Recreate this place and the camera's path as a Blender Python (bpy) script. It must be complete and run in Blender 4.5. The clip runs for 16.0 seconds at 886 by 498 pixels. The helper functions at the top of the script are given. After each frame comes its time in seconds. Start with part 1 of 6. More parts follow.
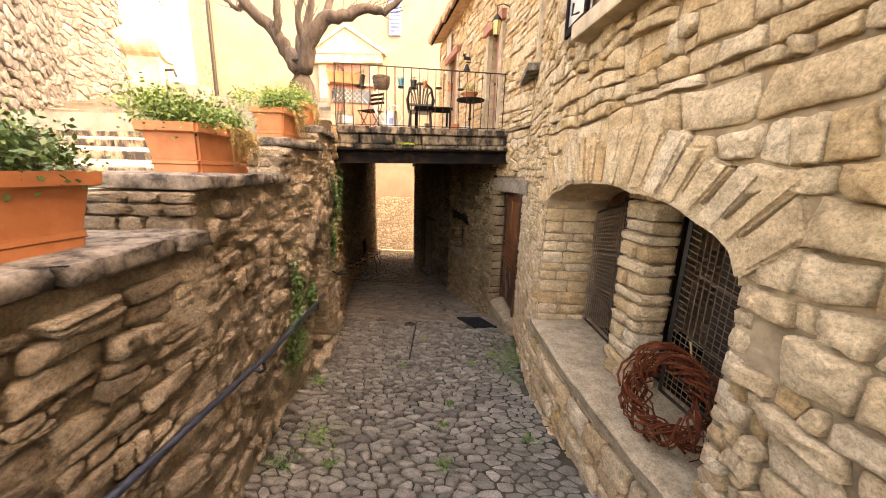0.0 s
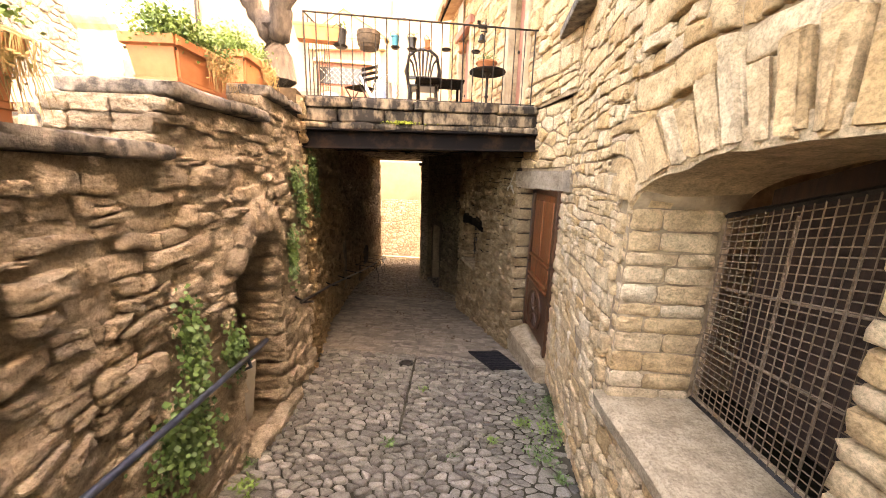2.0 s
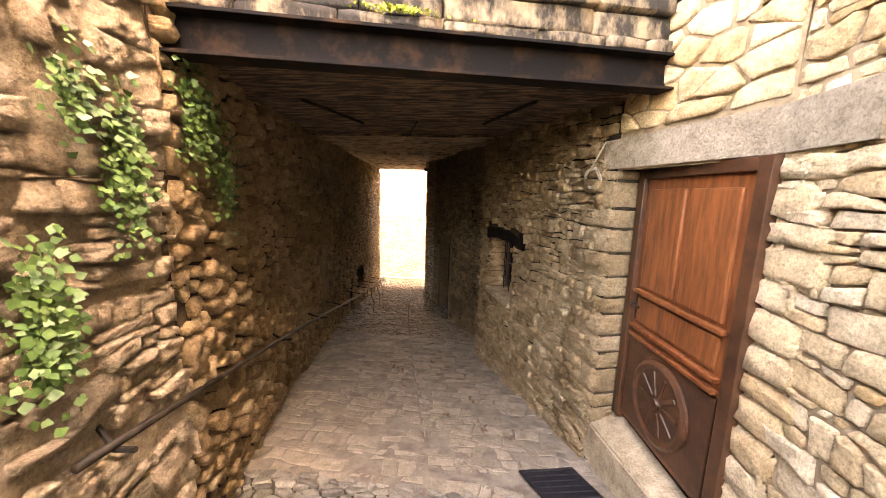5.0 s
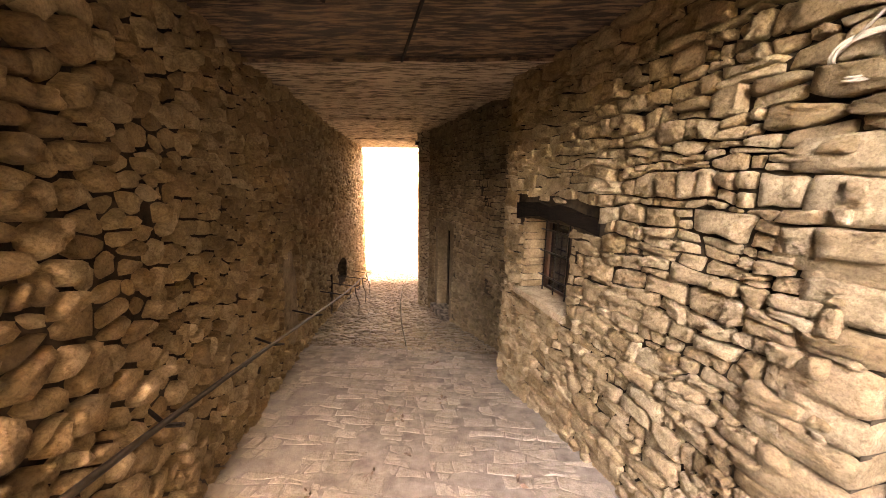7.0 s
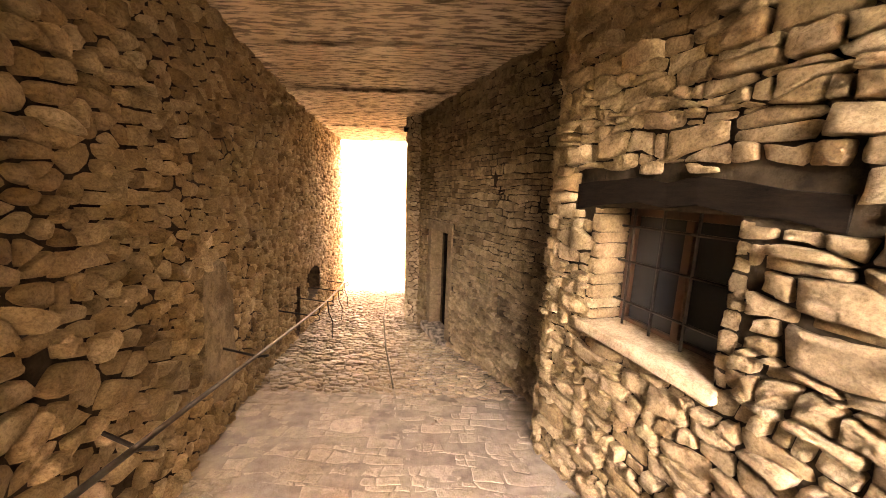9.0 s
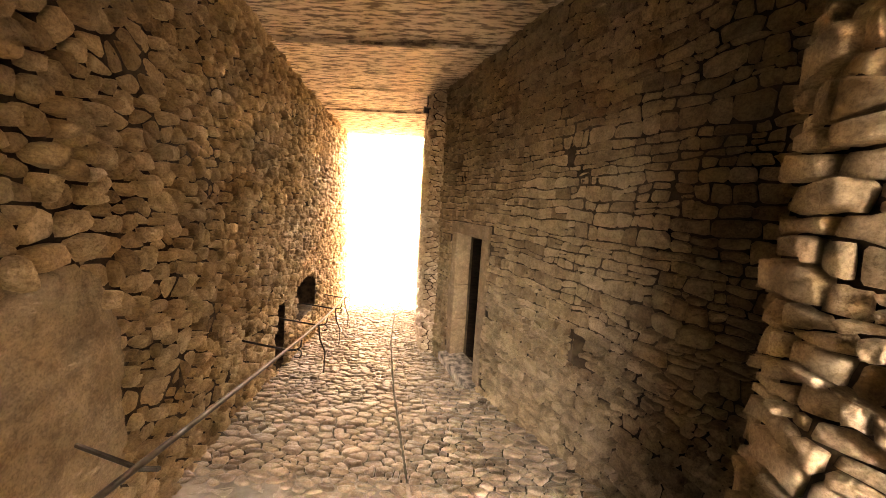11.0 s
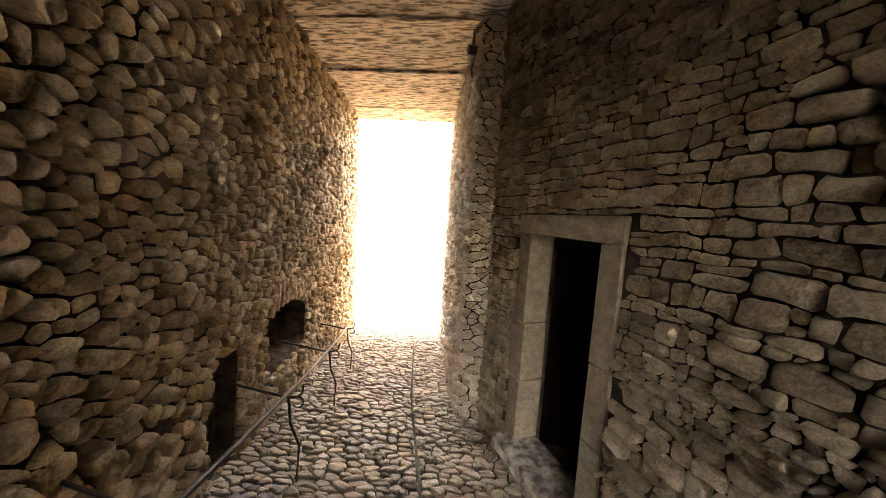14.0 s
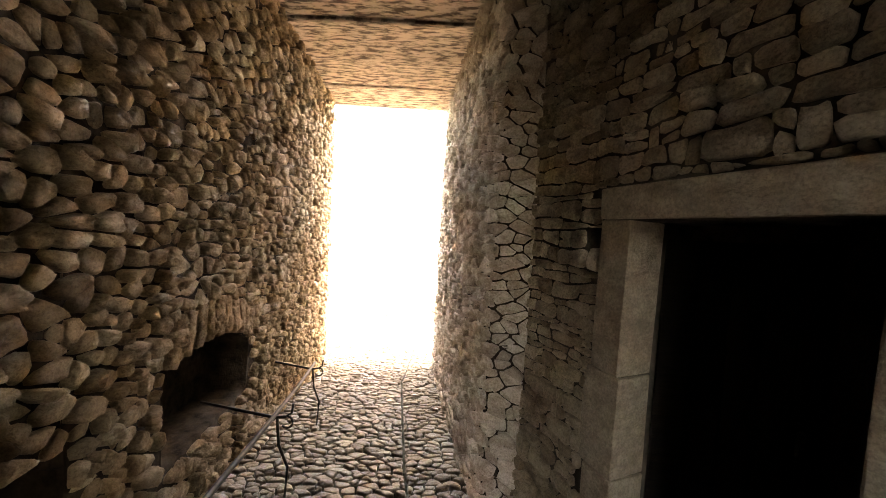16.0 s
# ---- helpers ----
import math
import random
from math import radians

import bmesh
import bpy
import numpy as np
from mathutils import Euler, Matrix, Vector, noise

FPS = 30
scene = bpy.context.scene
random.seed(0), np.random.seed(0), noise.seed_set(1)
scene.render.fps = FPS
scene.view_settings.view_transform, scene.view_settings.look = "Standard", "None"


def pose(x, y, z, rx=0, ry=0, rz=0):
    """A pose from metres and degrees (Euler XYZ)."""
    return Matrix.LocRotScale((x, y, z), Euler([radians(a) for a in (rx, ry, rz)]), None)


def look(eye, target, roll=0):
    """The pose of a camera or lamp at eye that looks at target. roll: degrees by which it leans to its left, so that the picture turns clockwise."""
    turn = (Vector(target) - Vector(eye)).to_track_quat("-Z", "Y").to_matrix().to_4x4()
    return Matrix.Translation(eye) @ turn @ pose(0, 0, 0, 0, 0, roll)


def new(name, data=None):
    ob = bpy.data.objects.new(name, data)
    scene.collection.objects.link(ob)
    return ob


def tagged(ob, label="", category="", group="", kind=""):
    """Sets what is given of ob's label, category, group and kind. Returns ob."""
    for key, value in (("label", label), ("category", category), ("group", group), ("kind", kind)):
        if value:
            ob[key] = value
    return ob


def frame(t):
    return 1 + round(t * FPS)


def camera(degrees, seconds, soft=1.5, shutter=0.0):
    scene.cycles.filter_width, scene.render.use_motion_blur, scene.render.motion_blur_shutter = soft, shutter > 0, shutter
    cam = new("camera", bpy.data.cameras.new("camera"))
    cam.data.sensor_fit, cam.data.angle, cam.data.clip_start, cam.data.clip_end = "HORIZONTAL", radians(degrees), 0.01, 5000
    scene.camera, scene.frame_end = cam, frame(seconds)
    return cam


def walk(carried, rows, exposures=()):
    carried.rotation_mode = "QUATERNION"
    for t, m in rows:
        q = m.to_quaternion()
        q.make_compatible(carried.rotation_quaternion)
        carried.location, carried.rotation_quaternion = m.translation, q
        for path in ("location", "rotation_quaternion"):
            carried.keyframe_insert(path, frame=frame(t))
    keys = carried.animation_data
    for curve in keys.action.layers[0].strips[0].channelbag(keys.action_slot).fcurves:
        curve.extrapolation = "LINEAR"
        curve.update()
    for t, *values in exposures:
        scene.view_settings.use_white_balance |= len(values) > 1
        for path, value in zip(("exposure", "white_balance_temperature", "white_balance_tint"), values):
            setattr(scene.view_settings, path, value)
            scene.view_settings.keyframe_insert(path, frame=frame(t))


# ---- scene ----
cam = camera(104.9, 16.0, 1.0)

# seconds, stops, kelvin, tint
EXPOSURES = [(0, 4.1, 12500, 25), (0.5, 4.45, 12500, 25), (1, 4.8, 12300, 24), (1.5, 4.9, 12000, 24), (2.5, 4.85, 12000, 25), (3, 5.05, 11800, 25), (4.2, 5.35, 11500, 24), (6.3, 7.2, 13500, 31), (7, 7.4, 14000, 32), (8.2, 8.25, 15800, 33), (10.3, 8.9, 23000, 38), (11, 9.05, 17500, 31), (12, 9.1, 14000, 25), (13, 8.75, 11500, 20), (14, 8.1, 9400, 17), (16, 7.7, 8700, 15)]
PATH = [
    (0, (0.383, 0.457, 0.052), (0.254, 2.403, -0.39), 1.7),
    (0.5, (0.364, 0.839, -0.018), (0.293, 2.782, -0.485), 1.8),
    (1, (0.361, 1.182, -0.07), (0.271, 3.115, -0.573), 1.8),
    (1.5, (0.37, 1.577, -0.094), (0.19, 3.512, -0.567), 1.8),
    (2, (0.312, 1.927, -0.127), (0.123, 3.873, -0.547), 1.7),
    (2.5, (0.251, 2.27, -0.199), (0.064, 4.208, -0.657), 1.8),
    (3, (0.194, 2.625, -0.242), (-0.051, 4.557, -0.698), 1.9),
    (3.5, (0.076, 2.997, -0.298), (-0.138, 4.952, -0.662), 1.9),
    (4, (0.003, 3.37, -0.398), (-0.196, 5.322, -0.783), 1.9),
    (4.2, (-0.016, 3.53, -0.411), (-0.226, 5.491, -0.745), 1.8),
    (6.3, (-0.455, 5.214, -0.728), (-0.642, 7.182, -1.027), 1.1),
    (6.5, (-0.512, 5.391, -0.761), (-0.657, 7.369, -1.02), 1.0),
    (7, (-0.609, 5.812, -0.792), (-0.736, 7.771, -1.173), 1.0),
    (7.5, (-0.641, 6.23, -0.868), (-0.771, 8.189, -1.254), 0.9),
    (8, (-0.75, 6.588, -0.919), (-0.854, 8.552, -1.283), 0.9),
    (10.3, (-1.195, 8.379, -1.324), (-1.163, 10.354, -1.637), 3.2),
    (10.5, (-1.233, 8.548, -1.352), (-1.225, 10.531, -1.609), 3.2),
    (11, (-1.344, 8.949, -1.401), (-1.409, 10.929, -1.676), 3.3),
    (11.5, (-1.469, 9.307, -1.453), (-1.51, 11.289, -1.716), 3.3),
    (12, (-1.537, 9.7, -1.535), (-1.596, 11.686, -1.758), 3.3),
    (12.5, (-1.639, 10.074, -1.606), (-1.72, 12.061, -1.812), 3.3),
    (13, (-1.741, 10.437, -1.679), (-1.813, 12.423, -1.904), 3.2),
    (13.5, (-1.774, 10.838, -1.696), (-1.929, 12.826, -1.839), 3.4),
    (14, (-1.902, 11.226, -1.776), (-2.053, 13.211, -1.969), 3.5),
    (14.5, (-2.021, 11.602, -1.795), (-2.116, 13.591, -1.983), 3.2),
    (15, (-2.091, 11.956, -1.863), (-2.232, 13.947, -1.994), 3.4),
    (15.5, (-2.2, 12.319, -1.947), (-2.275, 14.316, -2.033), 3.4),
    (16, (-2.287, 12.691, -2.035), (-2.326, 14.688, -2.127), 3.4),
]
walk(cam, [(t, look(eye, aim, roll)) for t, eye, aim, roll in PATH], EXPOSURES)

# ---------------- light ----------------
SUN_EL, SUN_AZ = radians(48), math.atan2(0.93, -0.37)
to_sun = Vector((math.cos(SUN_EL) * math.sin(SUN_AZ), math.cos(SUN_EL) * math.cos(SUN_AZ), math.sin(SUN_EL)))
world = bpy.data.worlds.new("world")
scene.world = world
world.use_nodes = True
wn = world.node_tree
sky = wn.nodes.new("ShaderNodeTexSky")
sky.sky_type = "NISHITA"
sky.sun_disc = False
sky.sun_elevation, sky.sun_rotation = SUN_EL, SUN_AZ
sky.dust_density = 3.0
bg = wn.nodes["Background"]
bg.inputs[1].default_value = 0.15
wn.links.new(sky.outputs[0], bg.inputs[0])
sun = new("sun", bpy.data.lights.new("sun", "SUN"))
sun.data.energy, sun.data.angle, sun.data.color = 0.7, radians(10.0), (1.0, 0.93, 0.82)
sun.matrix_world = look((0, 0, 0), -to_sun)


# ---------------- helpers ----------------
def link_mesh(name, verts, faces, m, parent=None, label="", smooth=False):
    me = bpy.data.meshes.new(name)
    me.from_pydata([tuple(v) for v in verts], [], faces)
    me.materials.append(m)
    if smooth:
        me.polygons.foreach_set("use_smooth", [True] * len(me.polygons))
    me.update()
    ob = new(name, me)
    ob.parent = parent
    if label:
        ob["label"] = label
    return ob


def part(name, bm, m, parent=None, label="", smooth=False):
    me = bpy.data.meshes.new(name)
    bmesh.ops.recalc_face_normals(bm, faces=bm.faces)
    bm.to_mesh(me)
    bm.free()
    me.materials.append(m)
    if smooth:
        me.polygons.foreach_set("use_smooth", [True] * len(me.polygons))
    ob = new(name, me)
    ob.parent = parent
    if label:
        ob["label"] = label
    return ob


def thing(name, label, category, m=None, group=""):
    ob = new(name)
    ob.empty_display_size = 0.1
    if m is not None:
        ob.matrix_world = m
    return tagged(ob, label, category, group)


def box(bm, c, s, rot=None, bevel=0.0, rough=0.0):
    m = Matrix.Translation(c) @ (rot or Matrix()) @ Matrix.Diagonal((*s, 1))
    r = bmesh.ops.create_cube(bm, size=1, matrix=m)
    vs = r["verts"]
    if rough:
        for v in vs:
            v.co += Vector([random.uniform(-rough, rough) for _ in range(3)])
    if bevel:
        es = list({e for v in vs for e in v.link_edges})
        bmesh.ops.bevel(bm, geom=es, offset=bevel, segments=2, affect="EDGES", profile=0.6)


def boxes(*items, bevel=0.0, rough=0.0):
    bm = bmesh.new()
    for it in items:
        box(bm, it[0], it[1], it[2] if len(it) > 2 else None, bevel, rough)
    return bm


def tube(bm, pts, r, n=8, r2=None):
    pts = [Vector(p) for p in pts]
    rings = []
    for i, p in enumerate(pts):
        d = (pts[min(i + 1, len(pts) - 1)] - pts[max(i - 1, 0)]).normalized()
        a = d.cross(Vector((0, 0, 1)))
        if a.length < 0.05:
            a = d.cross(Vector((1, 0, 0)))
        a.normalize()
        b = d.cross(a)
        rr = r if r2 is None else r + (r2 - r) * i / (len(pts) - 1)
        rings.append([bm.verts.new(p + (a * math.cos(t) + b * math.sin(t)) * rr) for t in [2 * math.pi * k / n for k in range(n)]])
    for q, w in zip(rings, rings[1:]):
        for k in range(n):
            bm.faces.new((q[k], q[(k + 1) % n], w[(k + 1) % n], w[k]))
    bm.faces.new(rings[0][::-1])
    bm.faces.new(rings[-1])
    return bm


def tubes(*items, n=8):
    bm = bmesh.new()
    for pts, r in items:
        tube(bm, pts, r, n)
    return bm


def lathe(profile, n=24, m=None):
    bm = bmesh.new()
    rings = [[bm.verts.new((r * math.cos(2 * math.pi * k / n), r * math.sin(2 * math.pi * k / n), z)) for k in range(n)] for r, z in profile]
    for q, w in zip(rings, rings[1:]):
        for k in range(n):
            bm.faces.new((q[k], q[(k + 1) % n], w[(k + 1) % n], w[k]))
    if profile[0][0] > 1e-4:
        bm.faces.new(rings[0][::-1])
    if profile[-1][0] > 1e-4:
        bm.faces.new(rings[-1])
    if m is not None:
        bmesh.ops.transform(bm, matrix=m, verts=bm.verts)
    return bm


# ---------------- materials ----------------
def base_mat(name, rough=0.9, metal=0.0):
    m = bpy.data.materials.new(name)
    m.use_nodes = True
    nt = m.node_tree
    p = nt.nodes["Principled BSDF"]
    p.inputs["Roughness"].default_value, p.inputs["Metallic"].default_value = rough, metal
    return m, nt, p


def nd(nt, kind, **vals):
    n = nt.nodes.new(kind)
    for k, v in vals.items():
        n.inputs[k].default_value = v
    return n


def noise_of(nt, scale, detail=6, rough=0.6, stretch=None):
    g = nt.nodes.new("ShaderNodeNewGeometry")
    src = g.outputs["Position"]
    if stretch:
        mp = nt.nodes.new("ShaderNodeMapping")
        mp.inputs["Scale"].default_value = stretch
        nt.links.new(src, mp.inputs["Vector"])
        src = mp.outputs[0]
    n = nd(nt, "ShaderNodeTexNoise", Scale=scale, Detail=detail, Roughness=rough)
    nt.links.new(src, n.inputs["Vector"])
    return n.outputs["Fac"]


def ramp_of(nt, fac, stops):
    r = nt.nodes.new("ShaderNodeValToRGB")
    e = r.color_ramp.elements
    while len(e) < len(stops):
        e.new(0.5)
    for el, (pos, c) in zip(e, stops):
        el.position, el.color = pos, (*c, 1)
    nt.links.new(fac, r.inputs["Fac"])
    return r.outputs["Color"]


def mixed(nt, a, b, fac, mode="MIX"):
    x = nt.nodes.new("ShaderNodeMix")
    x.data_type, x.blend_type = "RGBA", mode
    for sock, val in ((x.inputs[6], a), (x.inputs[7], b), (x.inputs[0], fac)):
        if isinstance(val, tuple):
            sock.default_value = (*val, 1)
        elif isinstance(val, float):
            sock.default_value = val
        else:
            nt.links.new(val, sock)
    return x.outputs[2]


def bumped(nt, p, fac, strength, dist):
    b = nd(nt, "ShaderNodeBump", Strength=strength, Distance=dist)
    nt.links.new(fac, b.inputs["Height"])
    nt.links.new(b.outputs[0], p.inputs["Normal"])


def step_of(nt, fac, lo, hi):
    r = nd(nt, "ShaderNodeMapRange")
    r.inputs[1].default_value, r.inputs[2].default_value = lo, hi
    r.clamp = True
    nt.links.new(fac, r.inputs[0])
    return r.outputs[0]


def stone(name, tones, stain, rough=0.88, bump=0.9, stain_lo=0.5, fine=30.0, stain_amt=0.8, dist=0.05):
    """Rubble stone: a tone for each piece, veins within it, dark stains at a larger scale."""
    m, nt, p = base_mat(name, rough)
    oi, g = nt.nodes.new("ShaderNodeObjectInfo"), nt.nodes.new("ShaderNodeNewGeometry")
    add = nt.nodes.new("ShaderNodeMath")
    nt.links.new(oi.outputs["Random"], add.inputs[0])
    nt.links.new(g.outputs["Random Per Island"], add.inputs[1])
    fr = nt.nodes.new("ShaderNodeMath")
    fr.operation = "FRACT"
    nt.links.new(add.outputs[0], fr.inputs[0])
    k = len(tones)
    col = ramp_of(nt, fr.outputs[0], [(i / (k - 1), t) for i, t in enumerate(tones)])
    veins = noise_of(nt, 9, 9, 0.72, (1, 1, 1.3))
    col = mixed(nt, col, ramp_of(nt, veins, [(0.32, (0.56, 0.52, 0.46)), (0.60, (1.12, 1.10, 1.07))]), 0.9, "MULTIPLY")
    fine_grain = noise_of(nt, 70, 8, 0.78)
    col = mixed(nt, col, ramp_of(nt, fine_grain, [(0.36, (0.50, 0.47, 0.43)), (0.56, (1.12, 1.11, 1.09))]), 0.8, "MULTIPLY")
    patch = step_of(nt, noise_of(nt, 1.7, 9, 0.72), stain_lo, stain_lo + 0.22)
    amt = nt.nodes.new("ShaderNodeMath")
    amt.operation = "MULTIPLY"
    amt.inputs[1].default_value = stain_amt
    nt.links.new(patch, amt.inputs[0])
    col = mixed(nt, col, stain, amt.outputs[0], "MULTIPLY")
    nt.links.new(col, p.inputs["Base Color"])
    p.inputs["Specular IOR Level"].default_value = 0.25
    relief = nt.nodes.new("ShaderNodeMath")
    relief.operation = "MULTIPLY_ADD"
    relief.inputs[1].default_value = 1.6
    nt.links.new(noise_of(nt, 9.0, 4, 0.6, (1, 1, 1.4)), relief.inputs[0])
    nt.links.new(noise_of(nt, fine, 12, 0.78, (1, 1, 1.2)), relief.inputs[2])
    bumped(nt, p, relief.outputs[0], bump, dist)
    return m


def speckled(name, a, b, scale=6.0, rough=0.8, bump=0.3, metal=0.0, stretch=None, lo=0.35, hi=0.68, dist=0.01):
    m, nt, p = base_mat(name, rough, metal)
    nt.links.new(ramp_of(nt, noise_of(nt, scale, 9, 0.65, stretch), [(lo, a), (hi, b)]), p.inputs["Base Color"])
    if bump:
        bumped(nt, p, noise_of(nt, scale * 5, 8, 0.7, stretch), bump, dist)
    return m


M_FACADE = stone("buff_limestone", [(0.66, 0.47, 0.27), (0.76, 0.58, 0.38), (0.62, 0.41, 0.21), (0.78, 0.63, 0.45), (0.70, 0.51, 0.31)], (0.7, 0.62, 0.5), stain_lo=0.58, fine=26)
M_FMORTAR = speckled("buff_lime_mortar", (0.20, 0.135, 0.08), (0.46, 0.33, 0.20), 9, 0.95, 0.8, dist=0.03)
M_LEFT = stone("weathered_rubble", [(0.44, 0.36, 0.27), (0.57, 0.47, 0.355), (0.34, 0.275, 0.205), (0.62, 0.51, 0.39)], (0.34, 0.32, 0.29), stain_lo=0.5, bump=1.0, fine=13, dist=0.075, stain_amt=0.9)
M_LMORTAR = stone("weathered_lime_render", [(0.42, 0.345, 0.26), (0.52, 0.43, 0.325)], (0.34, 0.32, 0.29), stain_lo=0.5, bump=1.0, fine=13, dist=0.075, stain_amt=0.9)
# Tunnel stones: darker than the facade's rubble, the tunnel's dimness put into their tones.
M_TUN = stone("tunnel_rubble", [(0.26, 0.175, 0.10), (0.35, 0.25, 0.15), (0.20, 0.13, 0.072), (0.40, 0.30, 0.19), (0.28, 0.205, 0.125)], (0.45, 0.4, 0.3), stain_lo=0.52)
# Recess rubble: a darker copy of M_EXIT, its deep shade put into the tones.
M_RECESS = stone("shaded_smeared_grey_tan_rubble", [(0.185, 0.14, 0.088), (0.25, 0.195, 0.125), (0.15, 0.11, 0.066), (0.28, 0.22, 0.15), (0.215, 0.162, 0.1)], (0.5, 0.44, 0.36), stain_lo=0.5, dist=0.06)
# Lighter copy of the recess rubble; its tones carry the glare at the exit.
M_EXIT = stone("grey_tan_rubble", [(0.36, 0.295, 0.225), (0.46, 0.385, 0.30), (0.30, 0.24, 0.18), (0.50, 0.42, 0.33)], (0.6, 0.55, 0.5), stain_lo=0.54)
# Near black, so the mortar's colour carries the shade of the joints.
M_RMORTAR = speckled("shade_dark_mortar", (0.012, 0.009, 0.006), (0.07, 0.052, 0.034), 4, 0.95, 0.8, dist=0.03)
M_HIGH = stone("grey_weathered_rubble", [(0.165, 0.16, 0.155), (0.22, 0.212, 0.205), (0.14, 0.135, 0.13), (0.25, 0.242, 0.235)], (0.55, 0.55, 0.54), stain_lo=0.5)
M_EDGE = speckled("stained_edge_stone", (0.018, 0.013, 0.009), (0.27, 0.20, 0.13), 4.2, 0.9, 0.8, stretch=(1.6, 1, 0.8), lo=0.45, hi=0.62, dist=0.02)
M_SLABDIM = stone("brown_dressed_stone", [(0.30, 0.24, 0.17), (0.37, 0.30, 0.215), (0.33, 0.265, 0.185)], (0.5, 0.48, 0.43), stain_lo=0.5, bump=0.5, fine=24)
M_WIRE = speckled("rusty_wire", (0.09, 0.062, 0.04), (0.20, 0.145, 0.095), 30, 0.8, 0.2)
# Buff and brown rubble toned down to carry the tunnel's shade.
M_BUFFTUN = stone("shaded_buff_rubble", [(0.29, 0.205, 0.12), (0.35, 0.265, 0.17), (0.23, 0.16, 0.085), (0.38, 0.30, 0.20), (0.31, 0.23, 0.14)], (0.45, 0.38, 0.28), stain_lo=0.50)
M_LTUN = stone("shaded_brown_rubble", [(0.30, 0.21, 0.12), (0.41, 0.31, 0.195), (0.22, 0.15, 0.08), (0.46, 0.36, 0.24), (0.34, 0.245, 0.145)], (0.4, 0.34, 0.26), stain_lo=0.48, dist=0.07)
# Doorway surround toned down to sit with the recess wall's painted shade.
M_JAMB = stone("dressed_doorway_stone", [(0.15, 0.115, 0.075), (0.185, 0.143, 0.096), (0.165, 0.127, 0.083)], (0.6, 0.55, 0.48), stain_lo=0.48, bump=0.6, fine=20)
# Joint shade put into the colour: nearly black behind the tunnel stones.
M_TMORTAR = speckled("shade_dark_earthy_mortar", (0.016, 0.011, 0.008), (0.075, 0.053, 0.034), 7, 0.95, 0.8, dist=0.03)
M_COBBLE = stone("worn_cobble", [(0.13, 0.124, 0.112), (0.22, 0.21, 0.19), (0.095, 0.09, 0.082), (0.27, 0.255, 0.23)], (0.5, 0.52, 0.45), rough=0.6, bump=0.5, fine=22, stain_lo=0.5)
M_COBBLEDRY = stone("brown_worn_cobble", [(0.15, 0.118, 0.085), (0.21, 0.17, 0.125), (0.12, 0.094, 0.068), (0.25, 0.205, 0.152)], (0.55, 0.5, 0.45), rough=0.42, bump=0.4, fine=24, stain_lo=0.5)
M_PATCH = stone("smeared_plaster", [(0.20, 0.155, 0.10), (0.25, 0.195, 0.13)], (0.4, 0.35, 0.28), stain_lo=0.44, bump=0.8, fine=10, stain_amt=0.9)
M_PAVING = stone("dusty_worn_paving", [(0.20, 0.175, 0.145), (0.25, 0.222, 0.188), (0.17, 0.148, 0.12), (0.27, 0.242, 0.205)], (0.6, 0.57, 0.52), rough=0.6, bump=0.4, fine=22, stain_lo=0.5)
M_DUST = speckled("trodden_dust_mortar", (0.085, 0.07, 0.054), (0.21, 0.18, 0.148), 6.0, 0.9, 0.5, dist=0.015)
M_EARTH = speckled("packed_earth_joints", (0.02, 0.019, 0.013), (0.075, 0.068, 0.052), 3.0, 0.9, 0.6, dist=0.02)
M_SLAB = speckled("dressed_limestone", (0.27, 0.205, 0.135), (0.52, 0.41, 0.275), 5, 0.85, 0.5)
M_CAP = speckled("lichened_coping_stone", (0.035, 0.03, 0.024), (0.30, 0.255, 0.205), 9, 0.92, 0.8, lo=0.40, hi=0.66, dist=0.02)
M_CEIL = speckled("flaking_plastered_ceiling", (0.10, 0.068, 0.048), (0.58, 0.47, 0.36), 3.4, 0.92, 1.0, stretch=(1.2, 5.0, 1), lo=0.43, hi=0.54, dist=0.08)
# Front bays: red-brown brick, darkened further to put the tunnel's dimness into it.
M_CEILFRONT = speckled("dimmed_red_brick_ceiling", (0.035, 0.021, 0.015), (0.30, 0.195, 0.125), 3.8, 0.92, 1.0, stretch=(1.0, 5.0, 1), lo=0.46, hi=0.60, dist=0.08)
# Near-black timber; on the store door it stands in for the unlit opening.
M_DARKWOOD = speckled("near_black_old_timber", (0.003, 0.002, 0.0015), (0.012, 0.008, 0.005), 8, 1.0, 0.6, stretch=(1, 1, 6))
M_PLASTER = speckled("cream_plaster", (0.20, 0.152, 0.105), (0.26, 0.205, 0.145), 1.2, 0.92, 0.15)
M_STEP = speckled("pale_step_stone", (0.10, 0.09, 0.075), (0.22, 0.20, 0.17), 2.2, 0.9, 0.4)
M_IRON = speckled("black_iron", (0.012, 0.011, 0.010), (0.035, 0.028, 0.022), 20, 0.5, 0.2, metal=0.6)
M_RUST = speckled("rusty_beam_steel", (0.006, 0.005, 0.005), (0.05, 0.026, 0.014), 4, 0.8, 0.3, lo=0.5, hi=0.75)
M_WORN = speckled("worn_handrail_steel", (0.010, 0.008, 0.006), (0.026, 0.02, 0.015), 12, 0.45, 0.1)
M_BLUEIRON = speckled("dark_blue_handrail_paint", (0.010, 0.014, 0.025), (0.03, 0.04, 0.06), 25, 0.35, 0.15)
M_TERRA = speckled("terracotta", (0.36, 0.115, 0.042), (0.46, 0.175, 0.075), 5, 0.75, 0.15)
M_DOOR = speckled("varnished_walnut", (0.08, 0.022, 0.008), (0.26, 0.08, 0.028), 7, 0.35, 0.2, stretch=(4, 4, 0.5))
